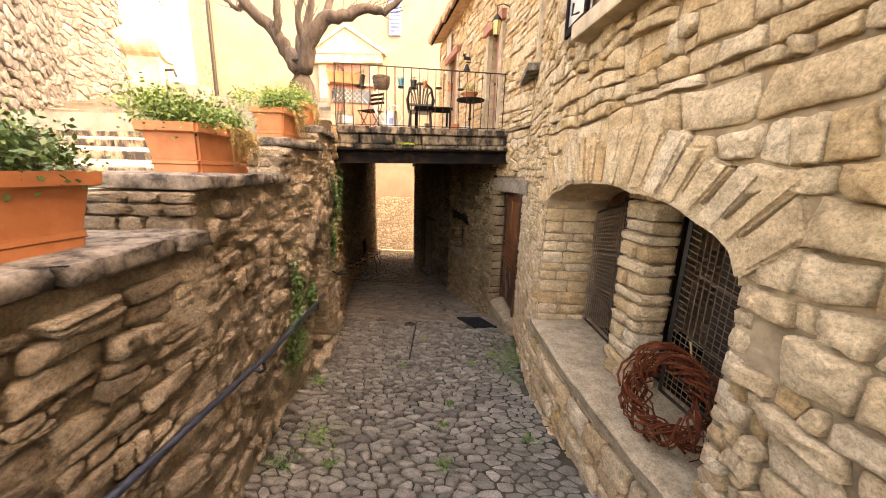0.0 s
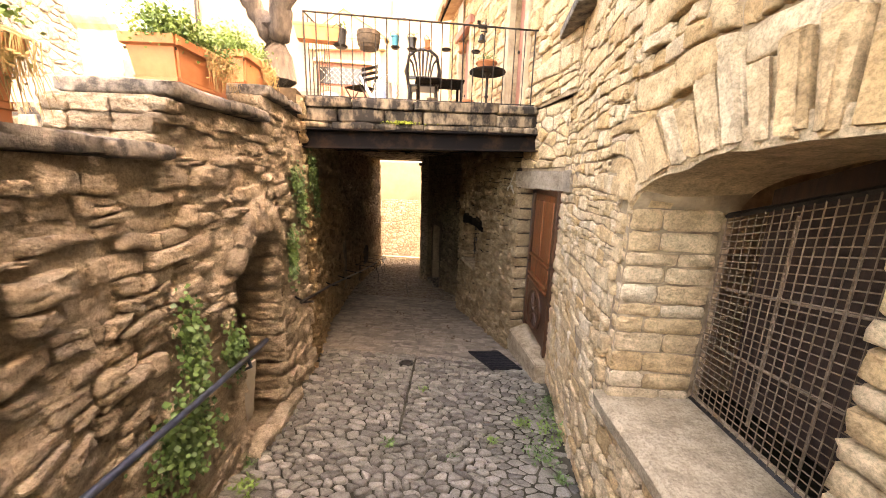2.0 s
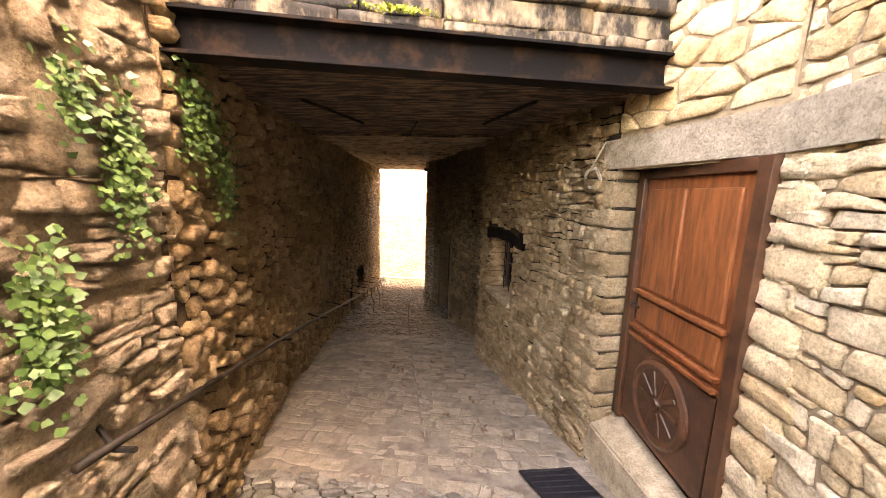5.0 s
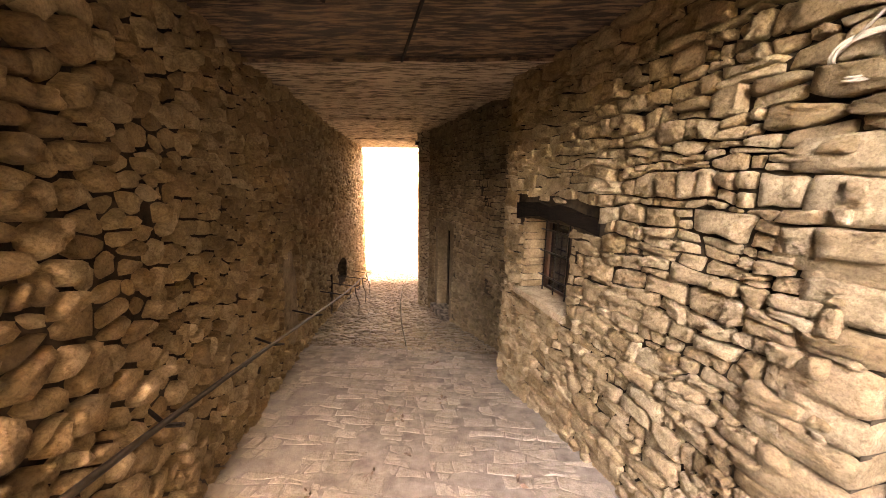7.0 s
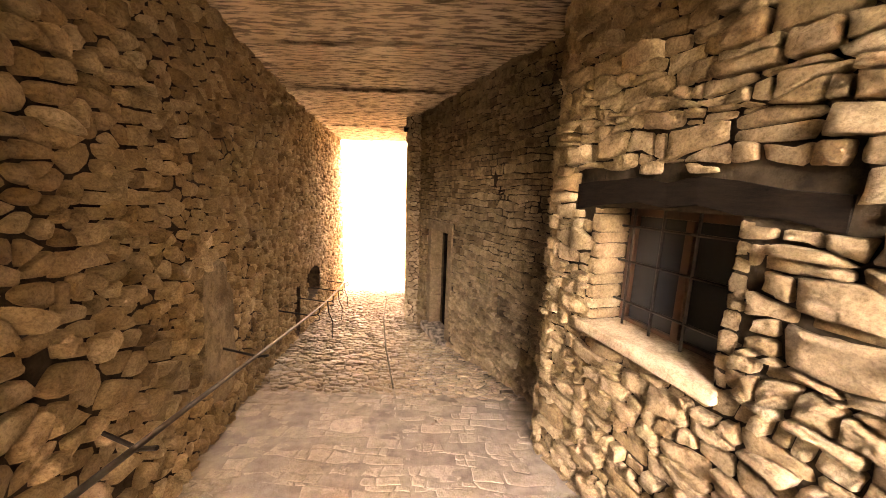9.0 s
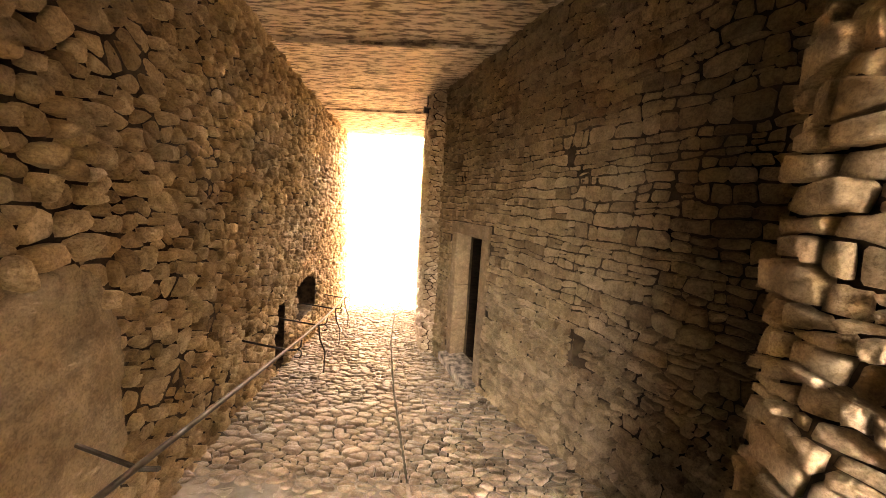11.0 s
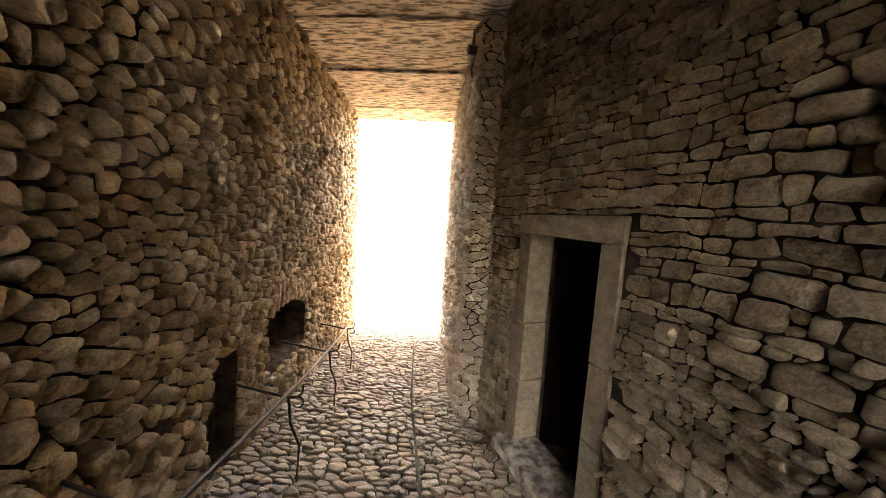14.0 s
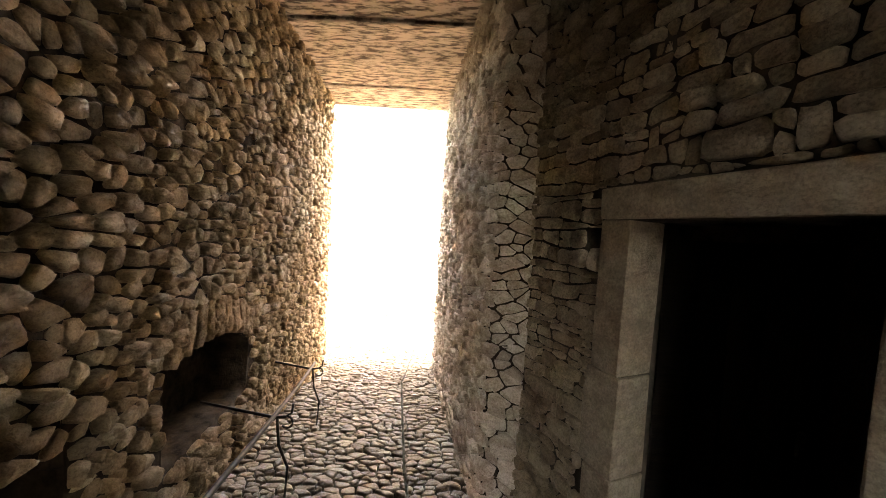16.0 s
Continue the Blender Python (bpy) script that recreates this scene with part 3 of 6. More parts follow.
def ground_mesh():
    bm = bmesh.new()
    xs = [-60, -20] + list(np.arange(-8, 4.1, 0.25)) + [20, 60]
    ys = [-60, -20] + list(np.arange(-6, 26.1, 0.25)) + [50, 90]
    g = [[bm.verts.new((x, y, ground_z(y) + 0.02 * noise.noise(Vector((x * 1.3, y * 1.3, 0))))) for x in xs] for y in ys]
    for a, b in zip(g, g[1:]):
        for i in range(len(xs) - 1):
            bm.faces.new((a[i], a[i + 1], b[i + 1], b[i]))
    return tagged(part("ground", bm, M_EARTH, smooth=True), kind="structure")


ground = ground_mesh()

# the tunnel's ceiling: shallow vaulted bays between cross joints, in one mesh
bm = bmesh.new()
bays = [7.05, 8.1, 9.3, 10.4, 11.5, 12.6, 13.6, 14.7, 15.5, 16.3, 17.05, 18.05, 19.0, 20.1]


def bay(front_l, front_r, back, dz):
    nx, ny = 28, 8
    grid = []
    for j in range(ny + 1):
        row = []
        for i in range(nx + 1):
            x = -5.6 + 7.2 * i / nx
            y0 = front_l + (front_r - front_l) * min(max((x + 1.8) / 2.9, -0.4), 1.1)
            f = j / ny
            y = y0 + (back - 0.012 - y0) * f
            z = ceil_z(y) + dz + 0.035 * math.sin(math.pi * f) - 0.005 + 0.014 * noise.noise(Vector((x * 2.2, y * 6, 4)))
            row.append(bm.verts.new((x, y, z if 0 < j < ny else z + 0.0)))
        grid.append(row)
    for p, q in zip(grid, grid[1:]):
        for i in range(nx):
            bm.faces.new((p[i], p[i + 1], q[i + 1], q[i]))
    for row in (grid[0], grid[-1]):
        up = [bm.verts.new((v.co.x, v.co.y, 0.68)) for v in row]
        for i in range(nx):
            bm.faces.new((row[i], row[i + 1], up[i + 1], up[i]))


bay(5.95, 6.92, 7.05, 0.0)
for i, (a, b) in enumerate(zip(bays, bays[1:])):
    bay(a, a, b, (0.0, 0.015, -0.012, 0.008)[i % 4])
p = [(-5.6, 7.0), (1.6, 7.0), (1.6, 20.1), (-5.6, 20.1)]
bm.faces.new([bm.verts.new((x, y, 0.70)) for x, y in p])
# Faces of the front bays, which get the darker, shade-toned brick.
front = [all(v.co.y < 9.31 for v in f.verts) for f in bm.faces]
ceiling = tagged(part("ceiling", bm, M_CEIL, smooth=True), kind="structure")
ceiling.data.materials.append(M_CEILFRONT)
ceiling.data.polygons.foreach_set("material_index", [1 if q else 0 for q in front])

# rooms behind the openings and the mass of the houses
def block(name, x0, x1, y0, y1, z0, z1, m, label=""):
    return tagged(part(name, boxes((((x0 + x1) / 2, (y0 + y1) / 2, (z0 + z1) / 2), (x1 - x0, y1 - y0, z1 - z0))), m), label, kind="structure")


block("wall_cellar_back", 3.4, 3.6, -3.5, 6, -3.2, 4.4, M_FMORTAR)
block("floor_cellar", 1.9, 3.6, -3.5, 6, -2.2, -2.0, M_EARTH)
block("ceiling_cellar", 2.1, 3.6, -3.5, 6, 0.4, 0.6, M_FMORTAR)
block("wall_cellar_end", 1.85, 3.6, 5.0, 5.2, -3.2, 0.5, M_FMORTAR)
block("wall_kitchen_back", 2.0, 2.2, 5.3, 16.5, -5.4, 3.7, M_FMORTAR)
block("wall_kitchen_end", 0.6, 2.0, 10.45, 10.6, -5.4, 0.7, M_TMORTAR)
block("floor_kitchen", 1.0, 2.0, 6, 10.4, -3.2, -3.0, M_EARTH)
block("wall_store_back", 0.4, 0.6, 12.2, 20.1, -5.6, 0.7, M_TMORTAR)
block("wall_store_end", -1.3, 0.5, 16.4, 16.6, -5.6, 0.7, M_TMORTAR)
block("wall_back", -9, 5, -9.2, -8.9, -2.5, 1.5, M_FMORTAR)

# terrace over the tunnel
terrace_pts = [(-1.72, 6.02), (0.98, 6.98), (-0.62, 11.8), (-0.62, 13.4), (-5.6, 13.4), (-5.6, 8.0), (-2.2, 7.3)]
plate("floor_terrace", [((x, y, 0.745), (x, y, 0.705)) for x, y in terrace_pts], M_SLAB)
block("wall_upper_house", -5.6, -2.0, 14.35, 20.1, 0.76, 0.95, M_PLASTER)
block("wall_upper_rear", -2.0, 0.6, 14.35, 20.1, 0.76, 0.95, M_PLASTER)

# the stepped ramp beside the lane
def ramp_steps():
    top = tagged(new("stepped_ramp"), "pale worn stone ramp with long shallow steps", kind="structure")
    y = 0.2
    while y < 14:
        d = 0.62 if y < 6 else 0.8
        z0, z1 = ramp_z(y) + 0.05, ramp_z(y + d) - 0.03
        xr = float(np.interp(y, (0, 2.1, 3.6, 5.7, 8), (-1.4, -1.45, -1.85, -2.2, -2.6)))
        bm = bmesh.new()
        low = -1.2 if y < 5 else 0.72
        nx = 12
        rows = []
        for i in range(nx + 1):
            x = -13 + (xr + 13) * i / nx
            j = 0.03 * noise.noise(Vector((x * 1.1, y * 3, 0)))
            rows.append([bm.verts.new(q) for q in ((x, y + j, low), (x, y + j, z0 + j), (x, y + d + 0.03, z1 + 0.5 * j), (x, y + d + 0.03, low))])
        for p, q in zip(rows, rows[1:]):
            for k in range(4):
                bm.faces.new((p[k], p[(k + 1) % 4], q[(k + 1) % 4], q[k]))
        bm.faces.new(rows[0][::-1])
        bm.faces.new(rows[-1])
        part("step", bm, M_STEP, top)
        if y < 8:
            x = xr - 0.02
            while x > -7.5:
                ln = random.uniform(0.35, 0.8)
                bm = boxes(((x - ln / 2, y - 0.012, z0 - 0.055), (ln - 0.015, 0.05, 0.10)), bevel=0.012, rough=0.01)
                part("riser_stone", bm, M_EDGE, top)
                x -= ln
        y += d


ramp_steps()

# high rubble wall behind the ramp, house with plaster front, far facade past the tunnel
PH = Path([(-6.9, 3.0), (-7.6, 6.0), (-11.6, 10.6), (-12.6, 13.6)], 1)
wall_high = wall_slab("wall_high", PH, lambda u: -0.5, lambda u: 5.8, 0.6, M_LMORTAR, wobble=0.03, step=0.4)
block("wall_house_plaster", -9.4, 0.2, 13.9, 14.3, 0.78, 9.5, M_PLASTER)
block("wall_street_far", -13, -9.4, 17.5, 18.0, 0, 7.5, M_FMORTAR)
PF = Path([(-14, 22.4), (3.5, 22.1)], 1)
wall_far_facade = wall_slab("wall_far_facade", PF, lambda u: -6, lambda u: 0.6, 0.5, M_PLASTER, wobble=0.0, step=0.5)
block("kerb_far", -12, 3, 21.55, 21.8, -5.4, -4.98, M_SLAB)

# stonework
R1, R2 = random.Random(3), random.Random(8)


def place_on(path, base=0.0):
    return lambda u, v, d: path.at(u, d + base, v)


FACE_SPLIT = PR_A.u_of(4.15)
polys = cut_cells(courses(PR_A.u_of(0.2), FACE_SPLIT, -2.75, 2.6, 0.17, 0.118, R1, 0.42, 0.16) + courses(FACE_SPLIT, PR_A.len - 0.02, -2.75, 2.6, 0.15, 0.088, R1, 0.5, 0.2), [ARCH, SHUT], 0.05)


AC_U, AC_Z = (au0 + au1) / 2, -1.25
ARC = [(u, arch_hi(u)) for u in np.linspace(au0, au1, 81)]
ARC_PHI = [math.atan2(u - AC_U, z - AC_Z) for u, z in ARC]
ARC_R = [math.hypot(u - AC_U, z - AC_Z) for u, z in ARC]


def ring_zone(u, v):
    phi = math.atan2(u - AC_U, v - AC_Z)
    return ARC_PHI[0] + 0.04 < phi < ARC_PHI[-1] - 0.04 and math.hypot(u - AC_U, v - AC_Z) < float(np.interp(phi, ARC_PHI, ARC_R)) + 0.27


lay(wall_right, place_on(PR_A), [q for q in polys], M_FACADE, 0.010, lambda u, v: 0.045 if u < FACE_SPLIT else 0.022, near=lambda u, v: PR_A.at(u).y < 5.2 and v < 1.3, limit=300, rng=R1, keep=lambda u, v: not ring_zone(u, v))
polys = cut_cells(courses(0.05, PR_UP.len - 0.02, 0.78, 3.7, 0.27, 0.13, R1), [TD, TW], 0.08)
lay(wall_right_terrace, place_on(PR_UP), polys, M_FACADE, 0.012, 0.03, rng=R1)
polys = cut_cells(courses(0.02, PR_B.len, -4.0, 0.7, 0.145, 0.09, R2, 0.75, 0.22), [WIN, hole(PR_B.u_of(8.56), PR_B.u_of(9.88), -1.16, -0.98)], 0.02)
polys = [q for q in polys if sum(a for a, _ in q) / len(q) > 0.1 or sum(b for _, b in q) / len(q) > 0.1]
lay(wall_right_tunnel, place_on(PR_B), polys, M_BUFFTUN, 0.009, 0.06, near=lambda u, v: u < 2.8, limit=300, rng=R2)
polys = cut_cells(courses(0.0, PR_C.len, -4.7, 0.7, 0.12, 0.082, R2, 0.5, 0.15), [D2], 0.20)
hole_u = PR_C.u_of(11.9)
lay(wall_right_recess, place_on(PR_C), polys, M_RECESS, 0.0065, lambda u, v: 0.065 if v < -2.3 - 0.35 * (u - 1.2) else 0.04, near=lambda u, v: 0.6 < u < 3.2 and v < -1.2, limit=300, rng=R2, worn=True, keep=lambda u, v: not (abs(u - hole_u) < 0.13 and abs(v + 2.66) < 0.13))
polys = cells(0.0, PR_D.len, -5.2, 0.7, 0.15, 0.085, rng=R2, drop=0.15, jitter=0.45)
lay(wall_right_exit, place_on(PR_D), polys, M_EXIT, 0.010, 0.05, near=lambda u, v: u < 1.3 and v < -1, limit=200, rng=R2)
PATCH_U, PATCH_Z = PL_B.u_of(10.35), -2.5


def in_patch(u, v, grow=0.0):
    """Whether a spot of the tunnel wall lies under the old plaster patch."""
    a = math.atan2(v - PATCH_Z, u - PATCH_U)
    reach = 1 + 0.25 * noise.noise(Vector((math.cos(a) * 1.7, math.sin(a) * 1.7, 2.0))) + grow
    return (abs(u - PATCH_U) / 0.36) ** 3 + (abs(v - PATCH_Z) / 0.66) ** 3 < reach


bm = bmesh.new()
grid = {}
for i in range(-18, 19):
    for j in range(-32, 33):
        u, v = PATCH_U + i * 0.026, PATCH_Z + j * 0.026
        if in_patch(u, v, 0.45):
            rim = 0.0 if not in_patch(u, v, 0.1) else 0.045
            grid[i, j] = bm.verts.new(PL_B.at(u, rim + 0.022 * noise.noise(Vector((u * 4, v * 4, 9))) + 0.01 * noise.noise(Vector((u * 17, v * 17, 3))), v))
for i, j in grid:
    q = [(i, j), (i + 1, j), (i + 1, j + 1), (i, j + 1)]
    if all(k in grid for k in q):
        bm.faces.new([grid[k] for k in q])
part("plaster_patch", bm, M_PATCH, wall_left_tunnel, "smeared tan plaster patch over the rubble", smooth=True)
polys = cut_cells(cells(0.0, PL_B.len, -5.25, 0.7, 0.13, 0.092, rng=R2, drop=0.18, jitter=0.48), [NICHE_2, NICHE_3], 0.02)
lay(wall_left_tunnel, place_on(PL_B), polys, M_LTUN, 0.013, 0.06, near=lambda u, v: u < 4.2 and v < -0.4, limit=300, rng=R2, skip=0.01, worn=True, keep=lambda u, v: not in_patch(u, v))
polys = cut_cells(courses(PL_A.u_of(0.4), PL_A.len, -2.75, 0.5, 0.16, 0.085, R2, 0.6, 0.25), [NICHE_1], 0.03)
lay(wall_left, place_on(PL_A, -0.002), polys, M_LEFT, 0.008, lambda u, v: 0.028 + 0.06 * abs(noise.noise(Vector((u * 2.3, v * 2.3, 8)))), near=lambda u, v: True, limit=300, rng=R2, keep=lambda u, v: v < left_top(u) - 0.05, skip=0.22)
polys = cells(0, PH.len, 0.2, 5.8, 0.34, 0.2, rng=R2)
lay(wall_high, place_on(PH), polys, M_HIGH, 0.02, 0.05, rng=R2)
fp = place_on(PF)
polys = cells(6.5, 14.5, -5.2, -1.6, 0.30, 0.17, rng=R2)
lay(wall_far_facade, fp, polys, M_EXIT, 0.02, 0.012, rng=R2)


# cobbles
def lane_left(y):
    return float(np.interp(y, [q[1] for q in LEFT_A] + [q[1] for q in LEFT_B[1:]], [q[0] for q in LEFT_A] + [q[0] for q in LEFT_B[1:]]))


RIGHT_LINE = [q for q in RIGHT_A] + [(1.25, 6.9), (0.93, 7.05), (-0.05, 10.1), (0.0, 10.4), (0.5, 10.45), (-0.15, 11.88), (-0.93, 13.76), (-1.62, 15.4), (-1.9, 15.6), (-2.48, 20.1), (-1, 20.2)]


def lane_right(y):
    return float(np.interp(y, [q[1] for q in RIGHT_LINE], [q[0] for q in RIGHT_LINE]))


def gutter_x(y):
    return float(np.interp(y, (0, 6.8, 9.0, 11.6, 13.3, 16, 19), (0.1, -0.5, -1.05, -1.65, -2.05, -2.6, -3.05)))


R3 = random.Random(21)
polys = cells(-1.9, 1.6, 0.9, 6.6, 0.115, 0.066, 0.42, 0.1, R3) + cells(-5.0, 0.3, 11.1, 21.4, 0.125, 0.074, 0.42, 0.1, R3)


def split_at_gutter(q):
    """The pieces of a cell on either side of the channel along the lane."""
    if q[0][1] < 4.6:
        return [q]
    gx, gy = gutter_x(sum(b for _, b in q) / len(q)), sum(b for _, b in q) / len(q)
    slope = (gutter_x(gy + 0.2) - gutter_x(gy - 0.2)) / 0.4
    sides = clip_poly(q, gx - 0.008, gy, 1, -slope), clip_poly(q, gx + 0.008, gy, -1, slope)
    return [p for p in sides if len(p) >= 3]


polys = [p for q in polys for p in split_at_gutter(q)]


def on_ground(x, y, d):
    return Vector((x, y, ground_z(y) + 0.02 * noise.noise(Vector((x * 1.3, y * 1.3, 0))) + d))


def sheltered(y):
    return 6.4 < y < 11.2


lay(ground, on_ground, polys, M_COBBLE, 0.008, lambda x, y: (0.03 if y < 6.5 else 0.032) * (0.35 if 0.55 < x and y < 6 else 1.0), near=lambda x, y: 2.2 < y < 5.0 and -1.1 < x < 0.7, limit=300, rng=R3,
    keep=lambda x, y: lane_left(y) + 0.03 < x < lane_right(y) - 0.05 and not sheltered(y) and y < 8, name="cobble", rest="cobbles", worn=True)
lay(ground, on_ground, polys, M_COBBLEDRY, 0.008, lambda x, y: (0.03 if y < 6.5 else 0.032) * (0.35 if 0.55 < x and y < 6 else 1.0), rng=R3,
    keep=lambda x, y: lane_left(y) + 0.03 < x < lane_right(y) - 0.05 and not sheltered(y) and y > 8, name="cobble", rest="cobbles", worn=True)
bm = bmesh.new()
rows = []
for y in np.arange(6.3, 11.41, 0.15):
    rows.append([bm.verts.new(on_ground(lane_left(y) + (lane_right(y) - lane_left(y)) * i / 14, y, 0.006)) for i in range(15)])
for a, b in zip(rows, rows[1:]):
    for i in range(14):
        bm.faces.new((a[i], a[i + 1], b[i + 1], b[i]))
tagged(part("floor_tunnel", bm, M_DUST, smooth=True), kind="structure")
polys = [p for q in courses(-3.2, 1.4, 6.2, 11.4, 0.19, 0.11, R3, 0.8, 0.15) for p in split_at_gutter(q)]
lay(ground, on_ground, polys, M_PAVING, 0.003, 0.009, rng=R3, skip=0.05, keep=lambda x, y: lane_left(y) + 0.03 < x < lane_right(y) - 0.05 and sheltered(y), rest="paving_stones")

# ---------------- things in the lane ----------------
def frame_at(path, u, z=0.0, depth=0.0):
    """A pose on a wall: x along it, y out of it, z up."""
    n = path.normal(u)
    x = Vector((n.y, -n.x, 0))
    o = path.at(u, depth, z)
    return Matrix(((x.x, n.x, 0, o.x), (x.y, n.y, 0, o.y), (0, 0, 1, o.z), (0, 0, 0, 1)))


def block_stone(name, m, size, mat_, parent, rng, rough=0.012, bevel=0.018):
    """A dressed or split block, its outer face at y = size.y / 2 of the pose."""
    bm = bmesh.new()
    box(bm, (0, 0, 0), (2, 2, 2))
    bmesh.ops.subdivide_edges(bm, edges=bm.edges[:], cuts=3, use_grid_fill=True)
    half = [q / 2 for q in size]
    for v in bm.verts:
        q = [(abs(c) ** 0.45) * (1 if c > 0 else -1) for c in v.co]
        out = sum(abs(c) > 0.99 for c in v.co)
        pull = (0, 0, 0.28, 0.55)[out] * bevel
        v.co = Vector([c * h - (pull if abs(c) > 0.99 else 0) * (1 if c > 0 else -1) + rng.uniform(-rough, rough) * 0.4 for c, h in zip(q, half)])
    ob = part(name, bm, mat_, parent, smooth=True)
    ob.matrix_basis = m
    return ob


R5 = random.Random(17)
# coping stones on the stepped lane wall
for y0, y1, z in ((-3.4, 2.12, -0.37), (2.12, 3.66, -0.09), (3.66, 4.74, 0.24), (4.74, 5.68, 0.47)):
    y = y0
    while y < y1 - 0.1:
        ln = min(R5.uniform(0.45, 0.75), y1 - y)
        u = PL_A.u_of(y + ln / 2)
        block_stone("coping_stone", frame_at(PL_A, u, z + 0.04 + 0.015 * R5.random(), -0.24), (ln - 0.012, 0.62, 0.085), M_CAP, wall_left, R5, 0.02, 0.02)
        y += ln

for y, za, zb in ((2.1, -0.30, -0.09), (3.64, -0.02, 0.24), (4.72, 0.31, 0.47)):
    z = za
    while z < zb - 0.02:
        h = min(R5.uniform(0.06, 0.1), zb - z)
        d = 0.0
        while d < 0.52:
            ln = min(R5.uniform(0.1, 0.24), 0.55 - d)
            block_stone("stone", frame_at(PL_A, PL_A.u_of(y) - 0.005, z + h / 2, -d - ln / 2), (0.07, ln - 0.008, h - 0.006), M_LEFT, wall_left, R5, 0.02, 0.014)
            d += ln
        z += h

# voussoirs of the cellar arch, reveal stones, pillar, sill
phi = ARC_PHI[0]
while phi < ARC_PHI[-1] - 0.01:
    rin = float(np.interp(phi, ARC_PHI, ARC_R))
    dp = min(R5.uniform(0.085, 0.16) / (rin + 0.15), ARC_PHI[-1] - phi)
    if ARC_PHI[-1] - phi - dp < 0.04:
        dp = ARC_PHI[-1] - phi
    mid = phi + dp / 2
    ln = R5.uniform(0.27, 0.38)
    r0, r1 = (float(np.interp(q, ARC_PHI, ARC_R)) - 0.008 for q in (phi, phi + dp))
    mid_r = (r0 + r1) / 2
    rows = []
    for d in (0.06 + R5.uniform(-0.015, 0.012), -0.2):
        g = 0.008 / mid_r
        row = []
        for q, r in ((phi + g, r0), (phi + dp - g, r1), (phi + dp - g, r1 + ln * R5.uniform(0.92, 1.05)), (phi + g, r0 + ln)):
            row.append(PR_A.at(AC_U + r * math.sin(q), d, AC_Z + r * math.cos(q)))
        rows.append(row)
    o = sum((q for row in rows for q in row), Vector()) / 8
    bm = bmesh.new()
    f_, k_ = ([bm.verts.new(q - o) for q in row] for row in rows)
    bm.faces.new(f_)
    bm.faces.new(k_[::-1])
    for n_ in range(4):
        bm.faces.new((f_[n_], k_[n_], k_[(n_ + 1) % 4], f_[(n_ + 1) % 4]))
    bmesh.ops.recalc_face_normals(bm, faces=bm.faces[:])
    bmesh.ops.bevel(bm, geom=bm.edges[:], offset=0.018, segments=2, affect="EDGES")
    for v in bm.verts:
        v.co += Vector([R5.uniform(-0.01, 0.01) for _ in range(3)])
    part("voussoir", bm, M_FACADE, wall_right).location = o
    phi += dp
bm = bmesh.new()
rows = []
for i in range(41):
    f = i / 40
    u = au0 - 0.004 + (au1 - au0 + 0.008) * (0.5 - 0.5 * math.cos(math.pi * f))
    z = arch_hi(min(max(u, au0), au1)) - 0.022 + 0.012 * noise.noise(Vector((u * 6, 0, 0)))
    rows.append([bm.verts.new(PR_A.at(u, d + (0.012 * noise.noise(Vector((u * 5, 3, 0))) if d > 0 else 0), z + 0.02 * noise.noise(Vector((u * 4, d * 5, 7))))) for d in (0.035, 0.02, -0.14, -0.28, -0.42, -0.56)] + [bm.verts.new(PR_A.at(u, d, z + 0.09)) for d in (-0.56, 0.035)])
for p, q in zip(rows, rows[1:]):
    for j in range(8):
        bm.faces.new((p[j], q[j], q[(j + 1) % 8], p[(j + 1) % 8]))
bm.faces.new(rows[0])
bm.faces.new(rows[-1][::-1])
part("soffit", bm, M_FACADE, wall_right, "plain curved underside of the arch")
for side, uu, sgn in ((0, au1, -1), (1, au0, 1)):
    z = SILL_Z
    while z < -0.32:
        h = R5.uniform(0.075, 0.14)
        split = R5.uniform(0.16, 0.34)
        for d0, d1 in ((0.0, split), (split, 0.5)):
            block_stone("stone", frame_at(PR_A, uu - sgn * 0.03, z + h / 2, -(d0 + d1) / 2 + 0.015), (0.09, d1 - d0 - 0.012, h - 0.012), M_FACADE, wall_right, R5, 0.016)
        z += h
sill_mid = (au0 + au1) / 2
bm = bmesh.new()
ring = []
for i in range(13):
    u = au0 - 0.05 + (au1 - au0 + 0.1) * i / 12
    w = R5.uniform(-0.012, 0.012)
    ring.append([bm.verts.new(q) for q in (PR_A.at(u, 0.06 + w, SILL_Z - 0.10), PR_A.at(u, 0.075 + w, SILL_Z - 0.01), PR_A.at(u, 0.05 + w, SILL_Z + 0.012), PR_A.at(u, -0.56, SILL_Z + 0.03), PR_A.at(u, -0.56, SILL_Z - 0.10))])
for p, q in zip(ring, ring[1:]):
    for j in range(5):
        bm.faces.new((p[j], p[(j + 1) % 5], q[(j + 1) % 5], q[j]))
bm.faces.new(ring[0])
bm.faces.new(ring[-1][::-1])
tagged(part("stone_sill", bm, M_SLABDIM), "long worn limestone sill with grey lichen under the arch", "window sill")
pillar = thing("stone_pillar", "buff rubble stone pillar between two grated windows", "pillar", frame_at(PR_A, PR_A.u_of(2.85), SILL_Z + 0.02, -0.36))
z = 0.0
